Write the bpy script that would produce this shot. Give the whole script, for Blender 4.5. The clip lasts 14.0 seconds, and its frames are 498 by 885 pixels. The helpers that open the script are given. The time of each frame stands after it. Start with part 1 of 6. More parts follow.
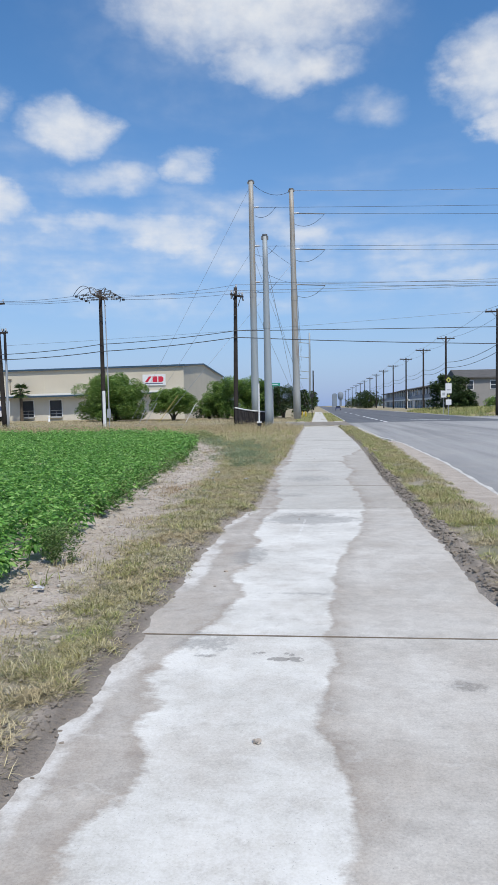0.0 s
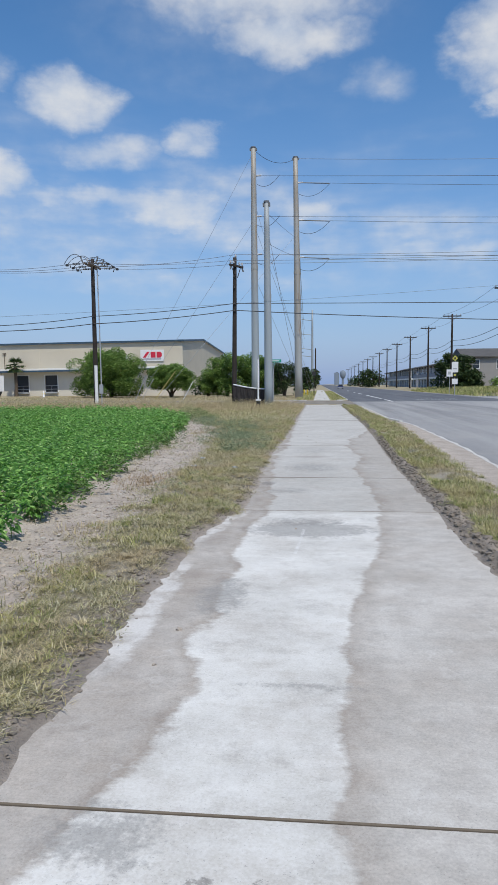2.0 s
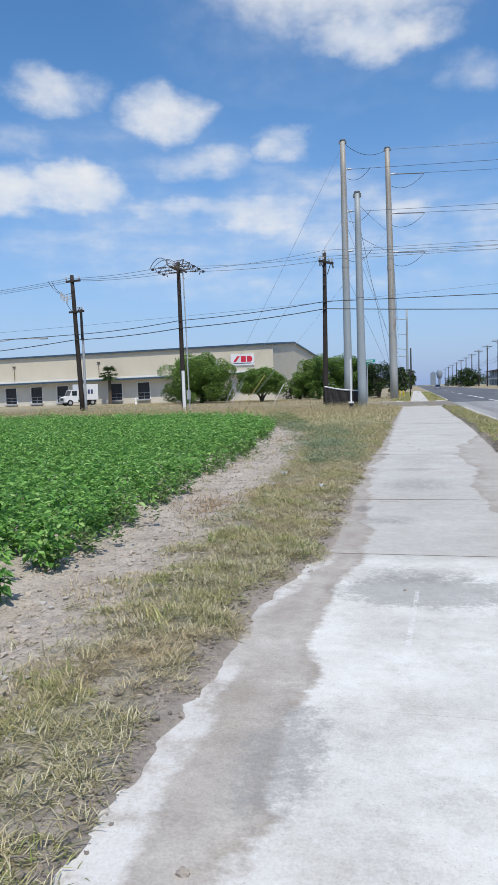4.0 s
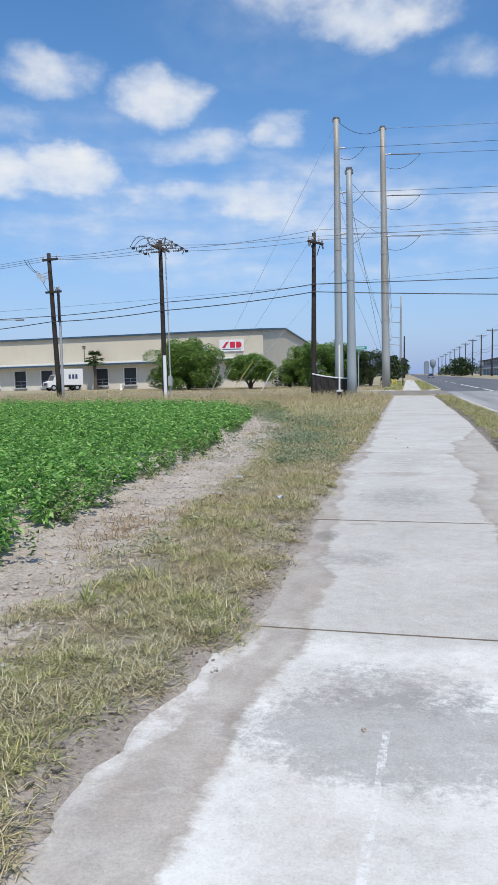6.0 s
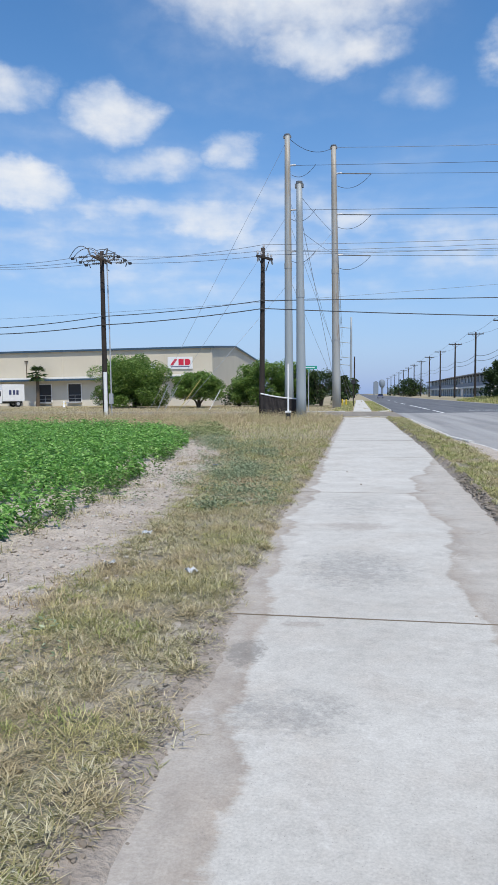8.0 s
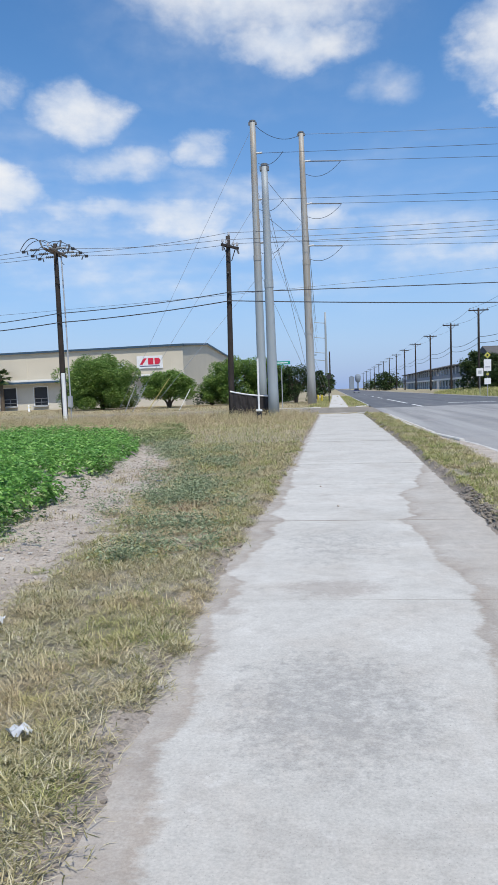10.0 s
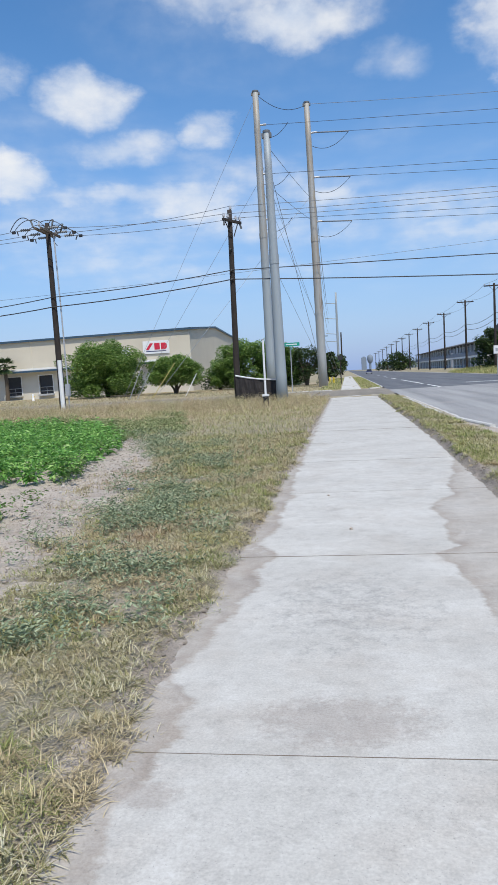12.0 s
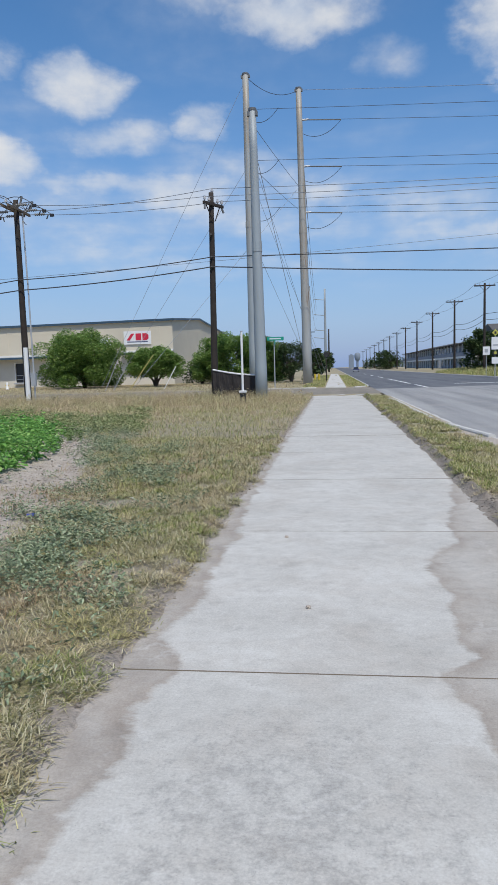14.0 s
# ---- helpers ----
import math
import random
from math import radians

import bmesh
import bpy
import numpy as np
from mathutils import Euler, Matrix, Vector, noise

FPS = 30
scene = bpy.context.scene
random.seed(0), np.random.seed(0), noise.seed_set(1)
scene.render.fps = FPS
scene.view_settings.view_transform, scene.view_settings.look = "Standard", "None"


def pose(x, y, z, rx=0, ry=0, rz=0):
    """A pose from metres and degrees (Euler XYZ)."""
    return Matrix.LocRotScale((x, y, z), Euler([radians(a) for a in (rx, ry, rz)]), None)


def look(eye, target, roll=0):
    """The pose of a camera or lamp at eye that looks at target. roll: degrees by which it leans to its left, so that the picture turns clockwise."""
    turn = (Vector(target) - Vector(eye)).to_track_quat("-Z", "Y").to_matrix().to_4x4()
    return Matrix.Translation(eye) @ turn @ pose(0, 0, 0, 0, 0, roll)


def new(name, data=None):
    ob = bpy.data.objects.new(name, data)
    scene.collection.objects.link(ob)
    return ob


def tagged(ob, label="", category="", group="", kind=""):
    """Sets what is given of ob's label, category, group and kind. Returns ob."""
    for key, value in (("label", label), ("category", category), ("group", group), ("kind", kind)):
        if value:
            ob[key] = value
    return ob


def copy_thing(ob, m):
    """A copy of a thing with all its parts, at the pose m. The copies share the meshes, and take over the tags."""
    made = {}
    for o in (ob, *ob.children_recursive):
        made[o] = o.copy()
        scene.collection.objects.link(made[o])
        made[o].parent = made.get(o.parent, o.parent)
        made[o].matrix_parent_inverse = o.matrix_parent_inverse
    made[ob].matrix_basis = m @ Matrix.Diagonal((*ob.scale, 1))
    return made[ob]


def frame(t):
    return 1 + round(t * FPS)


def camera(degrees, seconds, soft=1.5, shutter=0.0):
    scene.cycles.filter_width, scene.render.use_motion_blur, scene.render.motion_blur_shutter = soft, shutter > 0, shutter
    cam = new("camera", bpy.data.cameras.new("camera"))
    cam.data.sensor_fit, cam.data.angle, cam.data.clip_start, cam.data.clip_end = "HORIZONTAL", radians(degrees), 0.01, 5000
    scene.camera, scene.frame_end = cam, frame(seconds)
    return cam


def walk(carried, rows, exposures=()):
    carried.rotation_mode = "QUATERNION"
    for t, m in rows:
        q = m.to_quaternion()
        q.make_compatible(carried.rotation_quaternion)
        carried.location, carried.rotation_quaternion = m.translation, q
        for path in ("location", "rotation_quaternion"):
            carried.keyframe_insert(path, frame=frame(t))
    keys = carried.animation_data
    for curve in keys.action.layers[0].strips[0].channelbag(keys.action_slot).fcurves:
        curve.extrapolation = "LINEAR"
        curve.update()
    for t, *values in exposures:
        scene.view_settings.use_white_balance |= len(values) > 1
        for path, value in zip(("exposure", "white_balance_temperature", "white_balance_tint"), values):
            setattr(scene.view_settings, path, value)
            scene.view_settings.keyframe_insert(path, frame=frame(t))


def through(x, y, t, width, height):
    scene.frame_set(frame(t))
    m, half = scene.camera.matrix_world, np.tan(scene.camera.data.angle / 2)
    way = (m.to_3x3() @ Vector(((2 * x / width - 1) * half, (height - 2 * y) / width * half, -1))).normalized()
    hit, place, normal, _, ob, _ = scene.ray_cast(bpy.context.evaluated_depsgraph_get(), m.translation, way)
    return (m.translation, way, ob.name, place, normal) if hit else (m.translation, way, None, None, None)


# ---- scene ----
cam = camera(39.0, 14.0, soft=1.4)
PATH = [
    (0, (-0.229, 0.128, 1.58), (-0.424, 2.116, 1.479), -0.9),
    (0.5, (-0.242, 0.714, 1.56), (-0.449, 2.7, 1.458), -0.2),
    (1, (-0.186, 1.337, 1.524), (-0.353, 3.326, 1.407), -0.8),
    (1.5, (-0.235, 1.95, 1.5), (-0.618, 3.909, 1.377), -1.0),
    (2, (-0.255, 2.543, 1.526), (-0.454, 4.526, 1.362), -0.3),
    (2.5, (-0.293, 2.991, 1.584), (-0.578, 4.964, 1.416), -0.8),
    (3, (-0.353, 3.518, 1.589), (-0.573, 5.499, 1.423), -0.0),
    (3.5, (-0.365, 4.15, 1.541), (-0.655, 6.122, 1.381), -2.1),
    (4, (-0.414, 4.82, 1.471), (-0.875, 6.76, 1.322), -1.7),
    (4.2, (-0.424, 5.106, 1.502), (-0.862, 7.052, 1.351), -2.2),
    (6.3, (-0.326, 7.48, 1.422), (-0.776, 9.42, 1.233), -0.5),
    (6.5, (-0.36, 7.699, 1.435), (-0.812, 9.638, 1.253), 0.0),
    (7, (-0.374, 8.255, 1.43), (-0.732, 10.214, 1.251), -0.6),
    (7.5, (-0.389, 8.793, 1.486), (-0.761, 10.752, 1.337), -0.9),
    (8, (-0.398, 9.366, 1.507), (-0.704, 11.338, 1.37), -0.3),
    (8.5, (-0.349, 9.992, 1.552), (-0.636, 11.967, 1.43), -1.5),
    (9, (-0.35, 10.649, 1.507), (-0.651, 12.623, 1.387), -1.3),
    (9.2, (-0.318, 10.962, 1.505), (-0.569, 12.942, 1.38), -1.6),
    (11.3, (-0.424, 13.712, 1.486), (-0.669, 15.688, 1.305), -2.1),
    (11.5, (-0.38, 13.918, 1.503), (-0.637, 15.892, 1.312), -1.4),
    (12, (-0.319, 14.458, 1.508), (-0.602, 16.429, 1.319), -3.2),
    (12.5, (-0.283, 15.028, 1.486), (-0.573, 16.998, 1.301), -2.7),
    (13, (-0.201, 15.593, 1.466), (-0.468, 17.565, 1.264), -2.4),
    (13.5, (-0.171, 16.207, 1.47), (-0.458, 18.176, 1.269), -1.9),
    (14, (-0.161, 16.817, 1.497), (-0.403, 18.791, 1.291), -1.5),
]
walk(cam, [(t, look(eye, target, roll)) for t, eye, target, roll in PATH],
     [(0, -0.10), (0.5, -0.30), (1.0, -0.54), (1.5, -0.10), (2.0, -0.26), (2.5, -0.10), (3, -0.08), (4.2, -0.08), (6.3, -0.02), (9, 0.0), (13.5, 0.0), (14, -0.24)])

# ---- sky, sun ----
SUN_EL, SUN_AZ = 60.0, 158.0          # degrees; azimuth clockwise from +y
world = bpy.data.worlds.new("sky")
scene.world = world
world.use_nodes = True
wn, wl = world.node_tree.nodes, world.node_tree.links
wn.clear()


def wnode(kind, **values):
    n = wn.new(kind)
    for k, v in values.items():
        n.inputs[int(k[1:])].default_value = v
    return n


def wmath(op, a, b=None, c=None, clamp=False):
    n = wn.new("ShaderNodeMath")
    n.operation, n.use_clamp = op, clamp
    for i, v in enumerate((a, b, c)):
        if v is None:
            continue
        if isinstance(v, (int, float)):
            n.inputs[i].default_value = v
        else:
            wl.new(v, n.inputs[i])
    return n.outputs[0]


sky = wn.new("ShaderNodeTexSky")
sky.sky_type, sky.sun_disc = "NISHITA", False
sky.sun_elevation, sky.sun_rotation = radians(SUN_EL), radians(SUN_AZ)
sky.air_density, sky.dust_density, sky.ozone_density = 1.0, 0.6, 2.0
coord = wn.new("ShaderNodeTexCoord")
sep = wn.new("ShaderNodeSeparateXYZ")
wl.new(coord.outputs["Generated"], sep.inputs[0])
az = wmath("MULTIPLY", wmath("ARCTAN2", sep.outputs[0], sep.outputs[1]), 57.2958)
el = wmath("MULTIPLY", wmath("ARCSINE", sep.outputs[2]), 57.2958)
# drifting cumulus: soft ellipses in azimuth and height, broken up by noise
flat = wn.new("ShaderNodeCombineXYZ")
wl.new(az, flat.inputs[0])
wl.new(wmath("MULTIPLY", el, 1.5), flat.inputs[1])
big = wnode("ShaderNodeTexNoise")
big.inputs["Scale"].default_value, big.inputs["Detail"].default_value, big.inputs["Roughness"].default_value = 0.24, 6.0, 0.6
wl.new(flat.outputs[0], big.inputs["Vector"])
warp = wn.new("ShaderNodeSeparateColor")
wl.new(big.outputs["Color"], warp.inputs[0])
u = wmath("ADD", az, wmath("MULTIPLY", wmath("SUBTRACT", warp.outputs[0], 0.5), 5.0))
v = wmath("ADD", el, wmath("MULTIPLY", wmath("SUBTRACT", warp.outputs[1], 0.5), 3.0))
CLOUDS = [(-5.0, 29.4, 12.0, 4.3, 1.0), (-2.4, 25.2, 6.4, 1.9, 0.95), (14.0, 23.8, 4.6, 3.0, 1.0), (14.5, 20.4, 2.2, 1.6, 0.8),
          (4.5, 22.2, 2.4, 1.4, 0.45), (-19.6, 20.8, 4.0, 2.0, 0.9), (-16.7, 17.4, 4.4, 1.3, 0.55), (-10.1, 18.4, 2.4, 1.3, 0.62),
          (-26.5, 15.7, 4.2, 1.9, 0.95), (-32.0, 15.3, 4.5, 1.7, 0.8), (-27.6, 22.0, 3.6, 1.7, 0.75), (-12.0, 13.7, 5.0, 1.6, 0.65),
          (-5.5, 11.6, 9.0, 1.6, 0.32), (9.5, 10.4, 7.5, 1.0, 0.42), (-0.9, 13.0, 3.2, 1.2, 0.55), (-20.0, 9.6, 9.0, 1.2, 0.3),
          (-18.5, 14.2, 7.0, 0.9, 0.35), (-30.5, 18.6, 4.0, 1.0, 0.35), (-9.0, 8.2, 16.0, 1.0, 0.22),
          (-17.0, 11.4, 14.0, 3.0, 0.26), (-5.0, 12.6, 9.0, 2.8, 0.30), (8.0, 10.8, 10.0, 2.6, 0.28), (-9.5, 15.6, 6.0, 1.4, 0.34), (-22.0, 18.6, 9.0, 2.6, 0.20), (-7.0, 27.6, 15.0, 6.0, 0.30)]
total = 0.0
for u0, v0, a, b, strength in CLOUDS:
    du = wmath("MULTIPLY", wmath("SUBTRACT", u, u0), 0.85 / a)
    dv = wmath("MULTIPLY", wmath("SUBTRACT", v, v0), 0.80 / b)
    d = wmath("MULTIPLY_ADD", du, du, wmath("MULTIPLY", dv, dv))
    puff = wmath("MULTIPLY", wmath("SUBTRACT", 1.0, d, clamp=True), strength)
    total = wmath("MAXIMUM", total, puff)
fine = wnode("ShaderNodeTexNoise")
fine.inputs["Scale"].default_value, fine.inputs["Detail"].default_value, fine.inputs["Roughness"].default_value = 0.46, 5.0, 0.52
wl.new(flat.outputs[0], fine.inputs["Vector"])
rest = wmath("MULTIPLY", wmath("SUBTRACT", big.outputs["Fac"], 0.60, clamp=True), 1.6)
away = wmath("GREATER_THAN", el, 34.0)
total = wmath("MAXIMUM", total, wmath("MULTIPLY", rest, away))
veil_at = wn.new("ShaderNodeMapping")
veil_at.inputs["Scale"].default_value = (0.42, 1.15, 1.0)
wl.new(flat.outputs[0], veil_at.inputs[0])
veil = wnode("ShaderNodeTexNoise")
veil.inputs["Scale"].default_value, veil.inputs["Detail"].default_value, veil.inputs["Roughness"].default_value = 0.26, 4.0, 0.5
wl.new(veil_at.outputs[0], veil.inputs["Vector"])
low = wmath("MULTIPLY", wmath("SUBTRACT", 1.0, wmath("MULTIPLY", wmath("ABSOLUTE", wmath("SUBTRACT", el, 12.0)), 1 / 12.0), clamp=True), 1.0)
total = wmath("ADD", total, wmath("MULTIPLY", wmath("MULTIPLY", wmath("SUBTRACT", veil.outputs["Fac"], 0.34, clamp=True), 1.35), low))
frayed = wmath("MULTIPLY", wmath("SUBTRACT", fine.outputs["Fac"], 0.5), wmath("MINIMUM", wmath("MULTIPLY", total, 1.5), 0.8))
ragged = wmath("MULTIPLY_ADD", total, 1.05, frayed)
cover = wn.new("ShaderNodeMapRange")
cover.interpolation_type = "SMOOTHSTEP"
wl.new(ragged, cover.inputs[0])
cover.inputs[1].default_value, cover.inputs[2].default_value = 0.0, 1.25
cover.inputs[3].default_value, cover.inputs[4].default_value = 0.0, 0.94
haze = wmath("MULTIPLY", wmath("POWER", wmath("SUBTRACT", 1.0, wmath("MULTIPLY", el, 1 / 26.0, clamp=True)), 1.6), 0.85)
tone = wn.new("ShaderNodeHueSaturation")
wl.new(sky.outputs[0], tone.inputs["Color"])
tone.inputs["Saturation"].default_value, tone.inputs["Value"].default_value, tone.inputs["Hue"].default_value = 1.27, 1.57, 0.501
blue = wn.new("ShaderNodeBackground")
blue.inputs[1].default_value = 0.105
wl.new(tone.outputs[0], blue.inputs[0])
mist = wn.new("ShaderNodeBackground")
mist.inputs[0].default_value, mist.inputs[1].default_value = (0.315, 0.510, 1.0, 1), 0.77
white = wn.new("ShaderNodeBackground")
white.inputs[1].default_value = 0.92
hollow = wn.new("ShaderNodeMix")
hollow.data_type = "RGBA"
hollow.inputs[6].default_value, hollow.inputs[7].default_value = (0.72, 0.81, 0.95, 1), (0.98, 0.99, 1.0, 1)
billow = wmath("MULTIPLY_ADD", warp.outputs[2], 2.4, -0.55, clamp=True)
wl.new(wmath("MULTIPLY", wmath("MULTIPLY", wmath("SUBTRACT", ragged, 0.10, clamp=True), 2.0, clamp=True), billow), hollow.inputs[0])
wl.new(hollow.outputs[2], white.inputs[0])
hazed, clouded, out = wn.new("ShaderNodeMixShader"), wn.new("ShaderNodeMixShader"), wn.new("ShaderNodeOutputWorld")
wl.new(haze, hazed.inputs[0]), wl.new(blue.outputs[0], hazed.inputs[1]), wl.new(mist.outputs[0], hazed.inputs[2])
wl.new(cover.outputs[0], clouded.inputs[0]), wl.new(hazed.outputs[0], clouded.inputs[1]), wl.new(white.outputs[0], clouded.inputs[2])
wl.new(clouded.outputs[0], out.inputs[0])

lamp = bpy.data.lights.new("sun", "SUN")
lamp.energy, lamp.angle, lamp.color = 3.8, radians(0.53), (1.0, 0.955, 0.855)
sun = new("sun", lamp)
_d = Vector((math.sin(radians(SUN_AZ)) * math.cos(radians(SUN_EL)), math.cos(radians(SUN_AZ)) * math.cos(radians(SUN_EL)), math.sin(radians(SUN_EL))))
sun.matrix_world = look(tuple(_d * 200), (0, 0, 0))


# ---- materials ----
class Mat:
    """A small builder of node materials in object space, in metres."""

    def __init__(self, name, rough=0.9, metal=0.0, space="Object"):
        self.m = bpy.data.materials.new(name)
        self.m.use_nodes = True
        self.n, self.l = self.m.node_tree.nodes, self.m.node_tree.links
        self.b = self.n["Principled BSDF"]
        self.b.inputs["Roughness"].default_value, self.b.inputs["Metallic"].default_value = rough, metal
        self.where = self.n.new("ShaderNodeTexCoord").outputs[space] if space != "World" else self.n.new("ShaderNodeNewGeometry").outputs["Position"]

    def noise(self, scale, detail=4.0, rough=0.55, stretch=None, offset=0.0):
        t = self.n.new("ShaderNodeTexNoise")
        t.inputs["Scale"].default_value, t.inputs["Detail"].default_value, t.inputs["Roughness"].default_value = scale, detail, rough
        vec = self.where
        if stretch or offset:
            k = self.n.new("ShaderNodeMapping")
            k.inputs["Scale"].default_value, k.inputs["Location"].default_value = stretch or (1, 1, 1), (offset, offset * 0.7, 0)
            self.l.new(vec, k.inputs[0])
            vec = k.outputs[0]
        self.l.new(vec, t.inputs["Vector"])
        return t.outputs["Fac"]

    def ramp(self, fac, stops, interpolation="LINEAR"):
        r = self.n.new("ShaderNodeValToRGB")
        r.color_ramp.interpolation = interpolation
        e = r.color_ramp.elements
        while len(e) < len(stops):
            e.new(0.5)
        for i, (p, c) in enumerate(stops):
            e[i].position = p
            e[i].color = (c, c, c, 1) if isinstance(c, (int, float)) else (*c, 1)
        self.l.new(fac, r.inputs[0])
        return r.outputs[0]

    def math(self, op, a, b=0.0, clamp=False):
        k = self.n.new("ShaderNodeMath")
        k.operation, k.use_clamp = op, clamp
        for i, v in enumerate((a, b)):
            if isinstance(v, (int, float)):
                k.inputs[i].default_value = v
            else:
                self.l.new(v, k.inputs[i])
        return k.outputs[0]

    def mix(self, fac, a, b, mode="MIX"):
        k = self.n.new("ShaderNodeMix")
        k.data_type, k.blend_type = "RGBA", mode
        for i, v in ((0, fac), (6, a), (7, b)):
            if isinstance(v, (int, float)):
                k.inputs[i].default_value = v
            elif isinstance(v, tuple):
                k.inputs[i].default_value = (*v, 1)
            else:
                self.l.new(v, k.inputs[i])
        return k.outputs[2]

    def xyz(self):
        k = self.n.new("ShaderNodeSeparateXYZ")
        self.l.new(self.where, k.inputs[0])
        return k.outputs

    def attribute(self, name):
        k = self.n.new("ShaderNodeAttribute")
        k.attribute_name = name
        s = self.n.new("ShaderNodeSeparateColor")
        self.l.new(k.outputs["Color"], s.inputs[0])
        return s.outputs

    def island(self):
        return self.n.new("ShaderNodeNewGeometry").outputs["Random Per Island"]

    def random(self):
        return self.n.new("ShaderNodeObjectInfo").outputs["Random"]

    def color(self, c):
        self.l.new(c, self.b.inputs["Base Color"])
        return self

    def bump(self, height, strength=0.3, distance=0.01):
        k = self.n.new("ShaderNodeBump")
        k.inputs["Strength"].default_value, k.inputs["Distance"].default_value = strength, distance
        self.l.new(height, k.inputs["Height"])
        self.l.new(k.outputs[0], self.b.inputs["Normal"])
        return self


def plain(name, c, rough=0.7, metal=0.0, var=0.12, scale=3.0, bump=0.1, grain=60.0):
    """One colour with stains at a large and a small scale."""
    k = Mat(name, rough, metal)
    lo, hi = tuple(x * (1 - var) for x in c), tuple(min(1, x * (1 + var)) for x in c)
    body = k.ramp(k.noise(scale), [(0.3, lo), (0.7, hi)])
    k.color(k.mix(0.25, body, k.ramp(k.noise(grain, 3), [(0.3, lo), (0.7, hi)])))
    if bump:
        k.bump(k.noise(grain, 3), bump, 0.004)
    return k.m


def leafy(name, stops, rough=0.55, through=0.25, patch=None, scale=1.1):
    """Leaves and blades, each with its own tint; patch: a second growth that takes over here and there."""
    k = Mat(name, rough, space="World")
    c = k.ramp(k.island(), stops)
    if patch:
        other = k.ramp(k.island(), [(0.0, tuple(v * 0.55 for v in patch)), (1.0, tuple(min(1, v * 1.45) for v in patch))])
        c = k.mix(k.ramp(k.noise(scale, 5, 0.65, offset=5.0), [(0.47, 0.0), (0.60, 0.85)]), c, other)
    k.color(c)
    k.b.inputs["Specular IOR Level"].default_value = 0.3
    if through:
        t = k.n.new("ShaderNodeBsdfTranslucent")
        k.l.new(k.b.inputs["Base Color"].links[0].from_socket, t.inputs[0])
        mixer = k.n.new("ShaderNodeMixShader")
        mixer.inputs[0].default_value = through
        k.l.new(k.b.outputs[0], mixer.inputs[1]), k.l.new(t.outputs[0], mixer.inputs[2])
        k.l.new(mixer.outputs[0], k.n["Material Output"].inputs[0])
    return k.m


